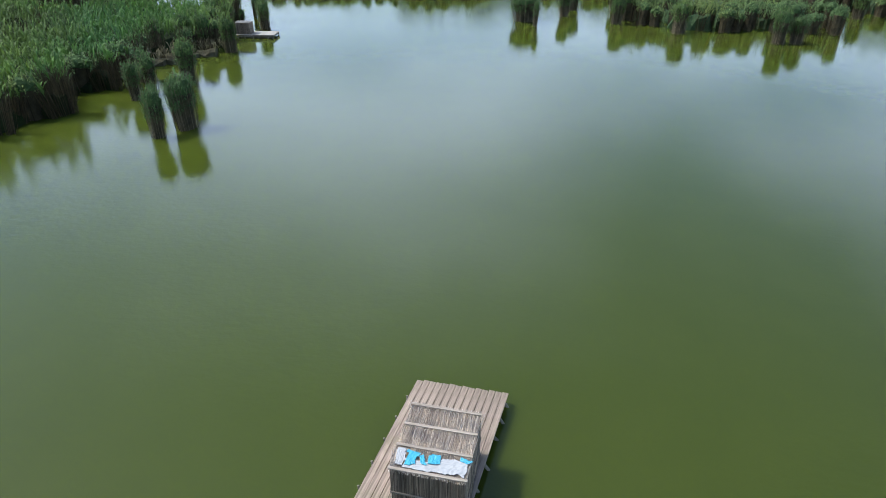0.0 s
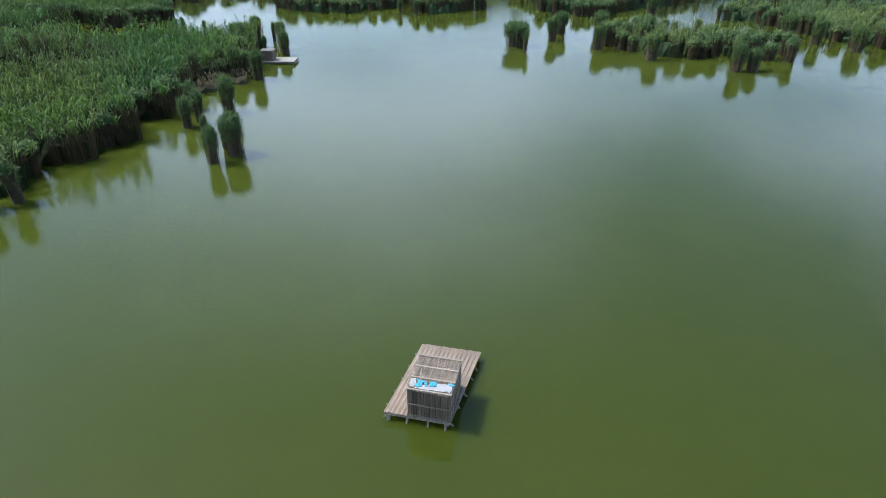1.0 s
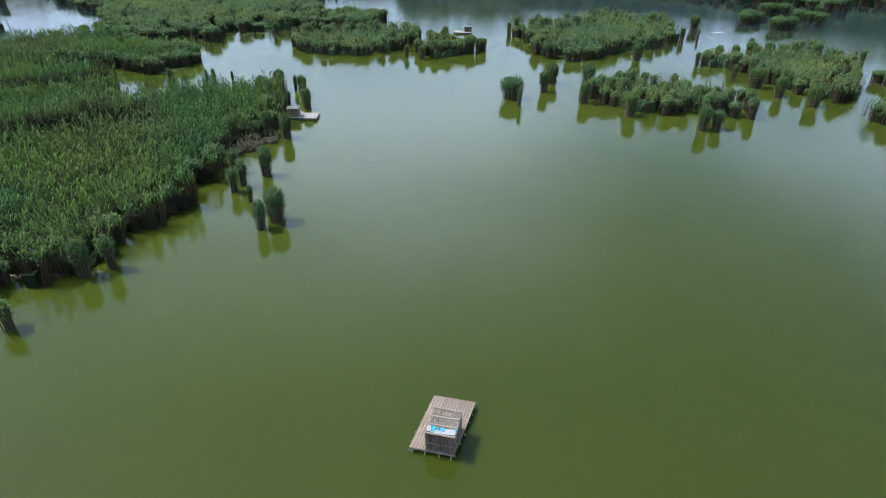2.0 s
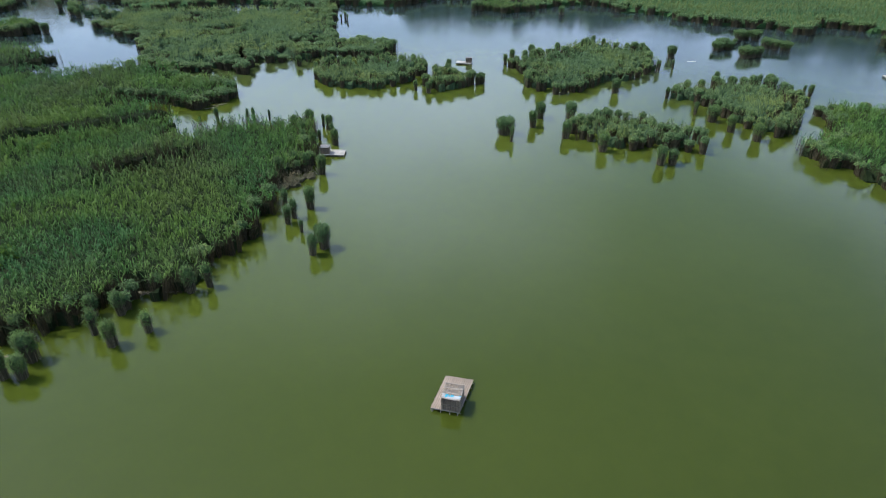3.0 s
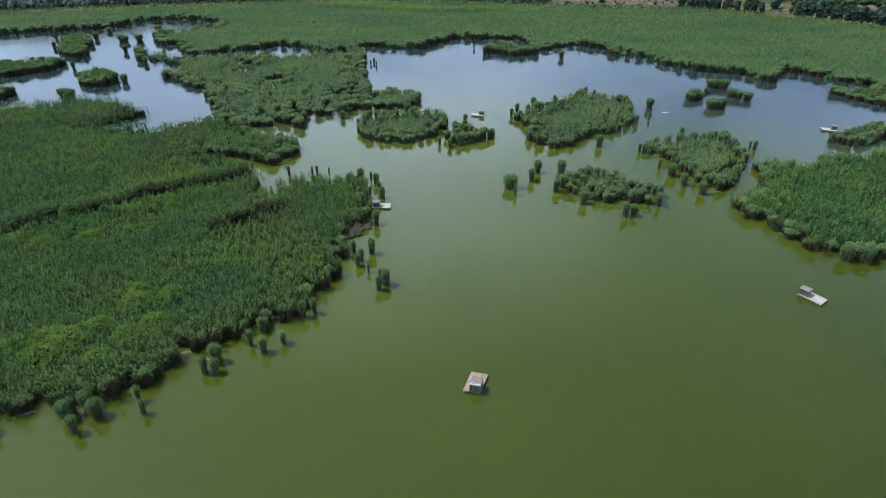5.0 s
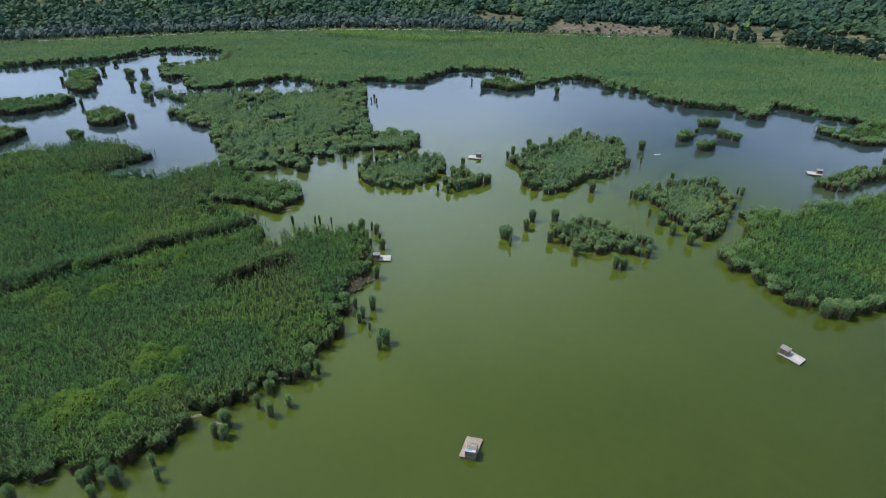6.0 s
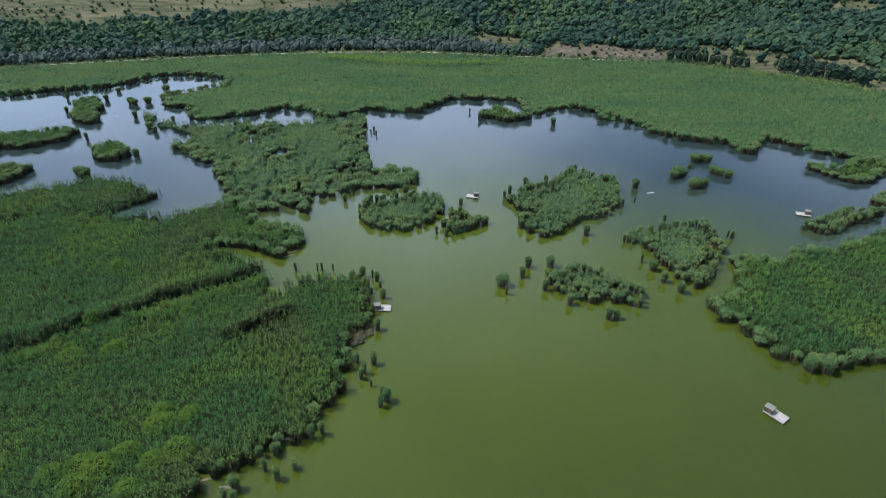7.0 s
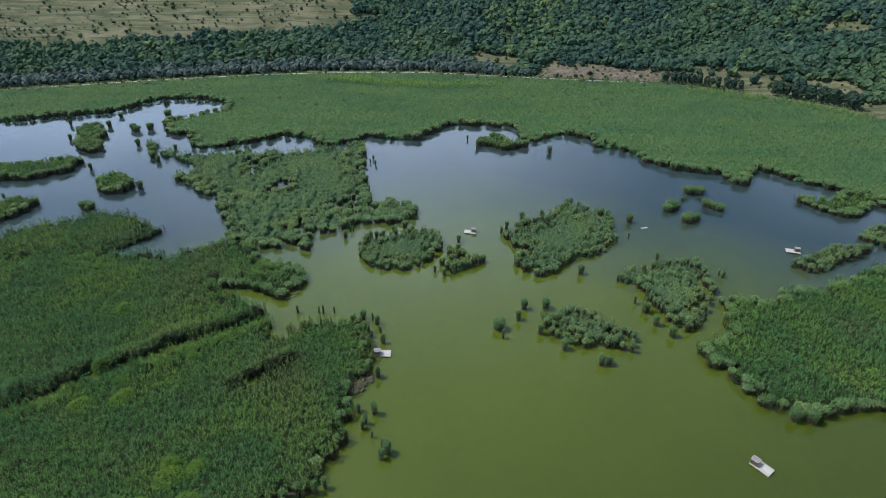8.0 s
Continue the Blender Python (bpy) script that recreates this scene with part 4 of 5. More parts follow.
plant_clumps([(80, 103.3, 0.7, 3.4), (74.5, 94.7, 0.8, 2.8), (74.5, 101.3, 0.4, 2.4), (71.2, 44, 0.8, 4.2), (75.5, 40, 1.5, 4.2), (79.1, 39.5, 1.6, 4.2)], "clumps off the eastern isles")
plant_clumps([(9.4, 134.9, 0.9, 4.2), (7.4, 131.1, 0.7, 3.5), (23.8, 145.2, 0.9, 4.2), (15.8, 143.4, 1.1, 3.8), (33.5, 103.6, 1.2, 4.2), (48.9, 124.9, 0.4, 3.9), (49.7, 125.8, 0.4, 3.5), (54.4, 129.1, 0.4, 3), (57.5, 142.5, 1.6, 4.2), (-27.4, 142.3, 0.9, 4.2), (-29.9, 134.4, 1.3, 3.8), (-8.6, 123.7, 0.8, 3.6), (-15.8, 102.8, 0.5, 3), (-12.4, 100.8, 0.8, 3.4), (-51.6, 126, 1.1, 3.5), (-50.5, 130.6, 0.3, 3)], "clumps between the isles")
plant_clumps([(-49.4, 130.6, 0.3, 3), (-65.7, 119.1, 1.2, 3.4), (33.5, 218.2, 1.5, 4.2)], "clumps between the isles")
plant_clumps([(-8.5, 237, 0.5, 3), (-3.4, 224.2, 0.6, 4.2), (-54.5, 206.2, 0.6, 2.8), (-55.2, 202.3, 0.4, 2.4), (-52.2, 199.5, 0.4, 3), (-53.4, 180, 0.5, 3.4), (-50.1, 168.8, 0.5, 2.8), (-243.5, 256.3, 1, 4.2), (-252.5, 269.3, 0.8, 3.4), (-227.5, 230.9, 1.1, 3.9), (-218.3, 254, 1.7, 4.2), (-221.7, 272.5, 1.6, 3.3), (-184.7, 223.4, 1.4, 4.2), (-162.1, 219, 1.2, 2.8), (-162, 200.3, 1.4, 4), (-190, 188.7, 1, 4.2)], "far clumps")
plant_clumps([(-154.3, 167.9, 1.7, 4.2), (-164.3, 143.5, 1, 3), (-193.3, 275.7, 2.4, 4.2), (-114.6, 109.9, 0.3, 3.1), (-207.8, 153.3, 0.6, 3.9), (83.7, 163.3, 0.8, 2.2), (81.3, 146.5, 1, 3.8)], "far clumps")


# ---------------------------------------------------------------- hides on piles
def box_mesh(name, x, y, z, material, bevel=0.0):
    """A box of the given size about the origin."""
    bm = bmesh.new()
    bmesh.ops.create_cube(bm, size=1.0)
    bmesh.ops.scale(bm, vec=(x, y, z), verts=bm.verts)
    if bevel:
        bmesh.ops.bevel(bm, geom=bm.edges[:], offset=bevel, segments=1, affect="EDGES")
    me = bpy.data.meshes.new(name)
    bm.to_mesh(me)
    bm.free()
    me.materials.append(material)
    return me


def pole_mesh(name, rad, long, material, sides=8):
    """A round pole along z, from 0 down to -long, slightly thinner at its foot."""
    bm = bmesh.new()
    bmesh.ops.create_cone(bm, cap_ends=True, segments=sides, radius1=rad * 0.85, radius2=rad, depth=long)
    bmesh.ops.translate(bm, verts=bm.verts, vec=(0, 0, -long / 2))
    for q in bm.verts:
        q.co.x += RNG.uniform(-0.006, 0.006)
        q.co.y += RNG.uniform(-0.006, 0.006)
    me = bpy.data.meshes.new(name)
    bm.to_mesh(me)
    bm.free()
    me.materials.append(material)
    return me


def reed_mat(name, wide, high, count, ragged=0.05, material=THATCH, loose=0.05):
    """A mat of upright reed stalks in the xz plane, facing -y, with a thin dark backing."""
    x = (np.arange(count) + RNG.random(count)) / count * wide - wide / 2
    lo, hi = -RNG.random(count) * ragged * 0.4, high + (RNG.random(count) - 0.6) * ragged
    d = RNG.random(count) * 0.022
    w = wide / count * (0.55 + 0.5 * RNG.random(count))
    skew = (RNG.random(count) - 0.5) * loose
    c = []
    for xo, yo in ((-1, 0.004), (0, -0.018), (1, 0.004)):
        c.append(np.stack([x + xo * w, yo - d, lo], 1))
        c.append(np.stack([x + xo * w * 0.8 + skew, yo - d, hi], 1))
    v = np.stack(c, 1).reshape(-1, 3)
    i = np.arange(count)[:, None] * 6
    f = np.concatenate([i + np.array([0, 2, 3, 1]), i + np.array([2, 4, 5, 3])])
    n = len(v)
    h2, w2 = high - 0.02, wide / 2
    back = np.array([(-w2, 0.006, 0), (w2, 0.006, 0), (w2, 0.006, h2), (-w2, 0.006, h2), (-w2, 0.03, 0), (w2, 0.03, 0), (w2, 0.03, h2), (-w2, 0.03, h2)])
    bf = np.array([(0, 1, 2, 3), (5, 4, 7, 6), (3, 2, 6, 7), (1, 0, 4, 5), (0, 3, 7, 4), (2, 1, 5, 6)]) + n
    return mesh_of(name, np.concatenate([v, back]), np.concatenate([f, bf]), material)


def sheet_mesh(name, x, y, material, torn=0.06):
    """A torn, slightly crumpled sheet with some thickness."""
    nx, ny = 13, 10
    gx, gy = np.meshgrid(np.linspace(-x / 2, x / 2, nx), np.linspace(-y / 2, y / 2, ny))
    rim = (np.abs(gx) > x / 2 - 1e-6) | (np.abs(gy) > y / 2 - 1e-6)
    k = RNG.uniform(0, 99)
    ux = (vnoise(gx + k, gy, 0.17, 51) - 0.5) * 2.6 * torn + RNG.uniform(-0.012, 0.012, gx.shape)
    uy = (vnoise(gx - k, gy, 0.17, 52) - 0.5) * 2.6 * torn + RNG.uniform(-0.012, 0.012, gx.shape)
    gx, gy = gx + ux * rim, gy + uy * rim
    gz = RNG.uniform(0.004, 0.022, gx.shape)
    top = np.stack([gx, gy, gz + 0.004], -1).reshape(-1, 3)
    low = np.stack([gx, gy, gz - 0.004], -1).reshape(-1, 3)
    i = (np.arange(ny - 1)[:, None] * nx + np.arange(nx - 1)[None]).ravel()
    f = np.stack([i, i + 1, i + nx + 1, i + nx], 1)
    edge = list(range(nx)) + [nx * k + nx - 1 for k in range(1, ny)] + [nx * (ny - 1) + k for k in range(nx - 2, -1, -1)] + [nx * k for k in range(ny - 2, 0, -1)]
    side = [(a, a + nx * ny, b + nx * ny, b) for a, b in zip(edge, edge[1:] + edge[:1])]
    return mesh_of(name, np.concatenate([top, low]), np.concatenate([f, f[:, ::-1] + nx * ny, np.array(side)]), material)


DECK_W, DECK_L, DECK_Z = 2.80, 4.55, 0.42
HUT_X0, HUT_X1, HUT_Y0, HUT_Y1, HUT_H = -0.60, 1.13, -2.22, -0.20, 1.42
PLANK = box_mesh("plank", DECK_W / 14 - 0.014, DECK_L, 0.035, DECK_WOOD, 0.004)
PLANK_SHORT = box_mesh("plank", DECK_W / 14 - 0.014, DECK_L - 0.02, 0.035, DECK_WOOD, 0.004)
PALE_PLANK = box_mesh("plank", DECK_W / 14 - 0.014, DECK_L, 0.035, BLEACHED_WOOD, 0.004)
JOIST = box_mesh("joist", DECK_W - 0.06, 0.09, 0.12, POST_WOOD, 0.006)
STRINGER = box_mesh("stringer", 0.07, DECK_L - 0.1, 0.12, POST_WOOD, 0.006)
PILE = pole_mesh("pile", 0.060, 1.9, POST_WOOD)
STAKE = pole_mesh("stake", 0.050, 1.6, POST_WOOD)
STUB = pole_mesh("stake", 0.028, 1.3, POST_WOOD)
SIDE_MAT = [reed_mat("wall_mat", HUT_Y1 - HUT_Y0 - 0.04, HUT_H - 0.06, 190) for _ in range(2)]
END_MAT = [reed_mat("wall_mat", HUT_X1 - HUT_X0, HUT_H - 0.06, 170) for _ in range(2)]
ROOF_MAT = [reed_mat("roof_mat", HUT_X1 - HUT_X0 + 0.06, (HUT_Y1 - HUT_Y0) / 3 + 0.03, 230, 0.30, ROOF_THATCH, 0.20) for _ in range(3)]
BATTEN_X = box_mesh("batten", HUT_X1 - HUT_X0 + 0.10, 0.075, 0.030, BATTEN_WOOD, 0.004)
BATTEN_Y = box_mesh("batten", 0.06, HUT_Y1 - HUT_Y0 + 0.10, 0.030, BATTEN_WOOD, 0.004)
BATTEN_LOW = box_mesh("batten", HUT_X1 - HUT_X0 + 0.06, 0.022, 0.055, WALL_WOOD, 0.004)
BATTEN_SIDE = box_mesh("batten", 0.022, HUT_Y1 - HUT_Y0, 0.055, WALL_WOOD, 0.004)
CORNER = box_mesh("corner_post", 0.075, 0.075, HUT_H - 0.03, POST_WOOD, 0.006)
SHEETS = {"cover": sheet_mesh("roof_sheet", 1.66, 1.94, PALE_SHEET, 0.03), "white": sheet_mesh("roof_sheet", 0.20, 0.50, WHITE_SHEET, 0.02), "rim": sheet_mesh("roof_sheet", 1.02, 0.26, WHITE_SHEET, 0.025), "panel": sheet_mesh("roof_sheet", 0.62, 0.40, WHITE_SHEET, 0.03), "blue": sheet_mesh("roof_sheet", 0.25, 0.42, BLUE_SHEET, 0.06), "wide": sheet_mesh("roof_sheet", 0.34, 0.30, BLUE_SHEET, 0.07), "scrap": sheet_mesh("roof_sheet", 0.13, 0.22, BLUE_SHEET, 0.05)}


def at(name, me, parent, x, y, z, rx=0, ry=0, rz=0, label=""):
    ob = under(name, me, parent, label)
    ob.matrix_basis = pose(x, y, z, rx, ry, rz)
    return ob


def bird_hide(x, y, turn, label, patched=False, skew=-4.0):
    """A plank deck on slanting piles with a reed-mat cabin at one end."""
    root = new("bird_hide")
    root.matrix_basis = pose(x, y, 0, 0, 0, turn)
    tagged(root, label, "hide", "hides on the lake")
    pw = DECK_W / 14
    for i in range(14):
        at("plank", (PLANK if i % 3 else PLANK_SHORT) if patched else PALE_PLANK, root, -DECK_W / 2 + pw * (i + 0.5), RNG.uniform(-0.02, 0.02), DECK_Z - 0.0175 + RNG.uniform(-0.005, 0.004), RNG.uniform(-0.08, 0.08), 0, skew + RNG.uniform(-0.1, 0.1))
    for yy in (-2.20, -1.32, -0.44, 0.44, 1.32, 2.20):
        sh = -math.tan(radians(skew)) * yy
        at("joist", JOIST, root, sh, yy, DECK_Z - 0.105)
        for s in (-1, 1):
            at("pile", PILE, root, sh + s * 1.16, yy + RNG.uniform(-0.05, 0.05), DECK_Z - 0.10, RNG.uniform(-4, 4), -s * RNG.uniform(2, 6))
            if RNG.random() < 0.93:
                at("stake", STAKE, root, sh + s * (1.22 + RNG.uniform(0, 0.05)), min(yy + RNG.uniform(0.1, 0.3), 2.1), DECK_Z - 0.12, RNG.uniform(-6, 14), -s * RNG.uniform(26, 36))
    for yy in (-1.75, -0.95, -0.15, 0.70, 1.55):
        at("stake", STUB, root, -math.tan(radians(skew)) * yy - 1.46, yy, DECK_Z - 0.03, RNG.uniform(-25, 25), -RNG.uniform(4, 16))
    for s in (-1.25, -0.42, 0.42, 1.25):
        at("stringer", STRINGER, root, s, 0, DECK_Z - 0.225, 0, 0, skew)
    for xx in (-1.30, -0.45, 0.40, 1.1):
        at("stake", STAKE, root, xx - 0.2, -2.16, DECK_Z - 0.04, -RNG.uniform(6, 22), RNG.uniform(-6, 6))
    cx, cy = (HUT_X0 + HUT_X1) / 2, (HUT_Y0 + HUT_Y1) / 2
    z0, z1 = DECK_Z + 0.004, DECK_Z + HUT_H
    hut = at("hut", box_mesh("hut", HUT_X1 - HUT_X0 - 0.14, HUT_Y1 - HUT_Y0 - 0.14, 0.05, POST_WOOD), root, cx, cy, z1 - 0.12, label="cabin of grey reed mats")
    for xx in (HUT_X0 + 0.05, HUT_X1 - 0.05):
        for yy in (HUT_Y0 + 0.05, HUT_Y1 - 0.05):
            at("corner_post", CORNER, hut, xx - cx, yy - cy, (z0 + z1) / 2 - (z1 - 0.12))
    low = z0 - (z1 - 0.12)
    hx, hy = (HUT_X1 - HUT_X0) / 2, (HUT_Y1 - HUT_Y0) / 2
    at("wall_mat", END_MAT[0], hut, 0, -hy, low, label="upright grey-brown reed stalks")
    at("wall_mat", END_MAT[1], hut, 0, hy, low, 0, 0, 180)
    at("wall_mat", SIDE_MAT[0], hut, hx, 0, low, 0, 0, 90)
    at("wall_mat", SIDE_MAT[1], hut, -hx, 0, low, 0, 0, -90)
    for zz in (0.07, 0.66):
        for s in (-1, 1):
            at("batten", BATTEN_LOW, hut, 0, s * (hy + 0.045), low + zz)
            at("batten", BATTEN_SIDE, hut, s * (hx + 0.045), 0, low + zz)
    third = (HUT_Y1 - HUT_Y0) / 3
    for k in range(3):
        at("roof_mat", ROOF_MAT[k], hut, 0, -hy + third * k - 0.01, 0.115 + 0.012 * (k % 2), -90, 0, 0, label="weathered reed thatch")
    for k in range(4):
        at("batten", BATTEN_X, hut, 0, -hy + third * k + (0.0 if k else -0.02), 0.165, 0, 0, RNG.uniform(-0.6, 0.6), label="pale wooden batten")
    if patched:
        roof = 0.158
        at("roof_sheet", SHEETS["white"], hut, -0.73, -0.67, roof, 0, 0, 3, "greyish white plastic sheet")
        at("roof_sheet", SHEETS["rim"], hut, -0.10, -0.83, roof, 0, 0, 1, "greyish white plastic sheet")
        at("roof_sheet", SHEETS["blue"], hut, -0.45, -0.66, roof + 0.026, 0, 0, -8, "torn bright blue plastic sheet")
        at("roof_sheet", SHEETS["scrap"], hut, -0.20, -0.68, roof + 0.026, 0, 0, 20, "torn bright blue plastic sheet")
        at("roof_sheet", SHEETS["wide"], hut, 0.07, -0.64, roof + 0.028, 0, 0, 7, "torn bright blue plastic sheet")
        at("roof_sheet", SHEETS["panel"], hut, 0.52, -0.74, roof + 0.012, 0, 0, -2, "greyish white plastic sheet")
        at("roof_sheet", SHEETS["scrap"], hut, 0.76, -0.52, roof + 0.024, 0, 0, 75, "torn bright blue plastic sheet")
    else:
        small = Matrix.Diagonal((0.84, 0.80, 0.90, 1))
        hut.matrix_basis = pose(cx, cy - 0.15, z0 + (z1 - 0.12 - z0) * 0.90) @ small
        at("roof_sheet", SHEETS["cover"], hut, 0, RNG.uniform(-0.03, 0.03), 0.158, 0, 0, RNG.uniform(-1.5, 1.5), "pale faded roof sheet")
    return root


bird_hide(-1.98, -2.02, -9.5, "weathered plank deck with a reed cabin patched with blue sheets", True, -6.0)
bird_hide(62.0, 25.2, -138.0, "bleached plank deck with a pale-roofed reed cabin on open water")
bird_hide(-4.5, 131.6, 84.0, "pale plank deck with a reed cabin beside small reed islands")
bird_hide(110.4, 121.6, 78.0, "pale plank deck with a reed cabin near the eastern reeds")
bird_hide(-27.0, 59.1, -86.0, "pale plank deck with a low reed cabin among reed clumps")


# ---------------------------------------------------------------- wooded hill
T5 = (1 + 5 ** 0.5) / 2
ICO_V = np.array([(-1, T5, 0), (1, T5, 0), (-1, -T5, 0), (1, -T5, 0), (0, -1, T5), (0, 1, T5), (0, -1, -T5), (0, 1, -T5), (T5, 0, -1), (T5, 0, 1), (-T5, 0, -1), (-T5, 0, 1)]) / (1 + T5 * T5) ** 0.5
ICO_F = np.array([(0, 11, 5), (0, 5, 1), (0, 1, 7), (0, 7, 10), (0, 10, 11), (1, 5, 9), (5, 11, 4), (11, 10, 2), (10, 7, 6), (7, 1, 8), (3, 9, 4), (3, 4, 2), (3, 2, 6), (3, 6, 8), (3, 8, 9), (4, 9, 5), (2, 4, 11), (6, 2, 10), (8, 6, 7), (9, 8, 1)])


def finer(v, f):
    """Splits every triangle of a ball into four."""
    v, at_, out = [tuple(q) for q in v], {}, []
    for tri in f:
        m = []
        for a, b in ((tri[0], tri[1]), (tri[1], tri[2]), (tri[2], tri[0])):
            key = (min(a, b), max(a, b))
            if key not in at_:
                q = (np.array(v[a]) + np.array(v[b])) / 2
                at_[key] = len(v)
                v.append(tuple(q / np.linalg.norm(q)))
            m.append(at_[key])
        out += [(tri[0], m[0], m[2]), (tri[1], m[1], m[0]), (tri[2], m[2], m[1]), tuple(m)]
    return np.array(v), np.array(out)


BALL_V, BALL_F = finer(ICO_V, ICO_F)


def crowns(x, y, size, tall, lobes=1, sprays=24, z=None, fine=True):
    """Leafy crowns: uneven lumpy masses with loose sprays of leaves standing off them."""
    n = len(x)
    z = land(x, y) if z is None else z
    c = np.stack([x, y, z], 1)
    vs, fs, at_ = [], [], 0
    for k in range(lobes):
        a, r = RNG.random(n) * 2 * math.pi, size * (0.10 if k == 0 else 0.55)
        off = np.stack([r * np.cos(a), r * np.sin(a), size * tall * ((1.0 if k == 0 else 0.6) + 0.2 * RNG.random(n))], 1)
        rad = size * ((0.86 if k == 0 else 0.5) + 0.2 * RNG.random(n))
        ball, tris = (BALL_V, BALL_F) if k == 0 and fine else (ICO_V, ICO_F)
        m = len(ball)
        w = ball[None] * (rad[:, None] * (0.58 + 0.70 * RNG.random((n, m))))[:, :, None] * np.array([1, 1, 0.45 + 0.5 * tall])
        vs.append(((c + off)[:, None] + w).reshape(-1, 3))
        fs.append((tris[None] + (np.arange(n) * m)[:, None, None]).reshape(-1, 3) + at_)
        at_ += n * m
    for k in range(sprays):
        u = RNG.random(n) * 2 * math.pi
        v = RNG.random(n) * 1.2 - 0.2
        rr = size * (0.84 + 0.24 * RNG.random(n))
        q = np.sqrt(np.maximum(0, 1 - v * v))
        p = c + np.stack([rr * q * np.cos(u), rr * q * np.sin(u), size * tall * 1.1 + rr * v * (0.45 + 0.5 * tall)], 1)
        e = (0.25 + size * (0.07 + 0.10 * RNG.random(n)))[:, None]
        w = p[:, None] + (RNG.random((n, 3, 3)) - 0.5) * 1.9 * e[:, None]
        vs.append(w.reshape(-1, 3))
        fs.append(np.arange(n * 3).reshape(n, 3) + at_)
        at_ += n * 3
    return np.concatenate(vs), np.concatenate(fs)


def scatter(x0, x1, y0, y1, step):
    gx, gy = np.meshgrid(np.arange(x0, x1, step), np.arange(y0, y1, step))
    gx, gy = gx.ravel(), gy.ravel()
    return gx + RNG.uniform(-0.45, 0.45, gx.shape) * step, gy + RNG.uniform(-0.45, 0.45, gy.shape) * step


def meadow_edge(x):
    """Distance past the track at which the wood gives way to dry meadow."""
    return np.interp(x, MEADOW_X, MEADOW_S)


def bare(x, y):
    """Where the wood is broken by bare earth banks above the track."""
    s = past_road(x, y)
    a = s < 5 + np.interp(x, [36, 44, 52, 62, 90, 120, 134], [0, 24, 34, 26, 22, 16, 0]) + 5 * (vnoise(x, y, 9, 31) - 0.5)
    b = (np.abs(x - 6) < 18) & (s > 24) & (s < 46)
    c = (np.abs(x - 160) < 10) & (s > 24) & (s < 33)
    d = np.hypot(x - 263, (s - 122) * 1.2) < 13 + 12 * (vnoise(x, y, 12, 32) - 0.5)
    e = (x > 118) & (x < 240) & (s > 15) & (s < np.interp(x, [118, 150, 185, 205, 240], [22, 27, 40, 42, 50])) & (vnoise(x, y, 14, 38) > 0.36)
    return a | b | c | d | e


MEADOW_X = [-560, -391, -362, -321, -284, -251, -219, -187, -160, -127, -109, -86, -76, -62]
MEADOW_S = [85, 85, 67, 66, 74, 78, 76, 76, 81, 83, 94, 105, 150, 400]

fx, fy = scatter(-480, 340, 60, 560, 3.7)
fs_ = past_road(fx, fy)
fedge = meadow_edge(fx) + 14 * (vnoise(fx, fy, 26, 30) - 0.5)
wood = (fs_ > np.where(fx > 121, 22, 3.6)) & (fs_ < np.where(fx > 190, 176, 142)) & ((fs_ < fedge) | (fx > -121) & (fs_ > 110)) & ~bare(fx, fy) & (fy > 80)
belt = wood & (fs_ < 16 + 12 * vnoise(fx, fy, 20, 33)) & (fx < 10 + 30 * vnoise(fx, fy, 9, 34))
deep = wood & ~belt
pale = deep & (RNG.random(len(fx)) < 0.05 + 0.40 * (np.abs(fx - 2 - 0.28 * fs_) < 26))
deep &= ~pale
n = int(pale.sum())
grove = new("pale_trees", mesh_of("pale_trees", *crowns(fx[pale], fy[pale], 1.9 + 1.6 * RNG.random(n), 1.0, 1, 24), PALE_TREE))
tagged(grove, "light yellow-green broadleaf trees scattered through the wood", "trees", kind="stuff")
n = int(deep.sum())
stand = 1.5 + 2.0 * RNG.random(n) ** 1.8 + 0.9 * vnoise(fx[deep], fy[deep], 24, 37)
forest = new("far_woods", mesh_of("far_woods", *crowns(fx[deep], fy[deep], stand, 0.9, 1, 18), FOREST))
tagged(forest, "dense dark green broadleaf wood covering the hillside", "woods", kind="stuff")
ux, uy = scatter(-900, 800, 40, 900, 17.0)
us = past_road(ux, uy)
high_ = (us > 4) & (us < 420) & (us < meadow_edge(ux)) & ((us > np.where(ux > 190, 178, 139)) | (ux < -480) | (ux > 340)) & (uy > 40)
n = int(high_.sum())
upper = new("upper_woods", mesh_of("upper_woods", *crowns(ux[high_], uy[high_], 8.5 + 3 * RNG.random(n), 0.9, 1, 6, None, False), FOREST))
tagged(upper, "dark green wood on the upper hill", "woods", kind="stuff")
n = int(belt.sum())
willows = new("willow_belt", mesh_of("willow_belt", *crowns(fx[belt], fy[belt], 1.7 + 1.5 * RNG.random(n), 1.1, 2, 24), WILLOW))
tagged(willows, "grey-green willow belt beside the gravel track", "trees", kind="stuff")
bx, by = scatter(-560, 470, 300, 640, 5.0)
bs = past_road(bx, by)
open_ = ((bs > meadow_edge(bx) + 4) & ((bx < -123) | (bs < 106)) & (bs < 260) & (RNG.random(len(bx)) < 0.26 + 0.5 * (vnoise(bx, by, 30, 36) > 0.66))) | (bare(bx, by) & (RNG.random(len(bx)) < 0.5))
n = int(open_.sum())
bushes = new("meadow_bushes", mesh_of("meadow_bushes", *crowns(bx[open_], by[open_], 0.5 + 1.6 * RNG.random(n) ** 2, 0.8, 1, 14, None, False), BUSH))
tagged(bushes, "scattered dark green bushes on dry meadow", "bushes", kind="stuff")
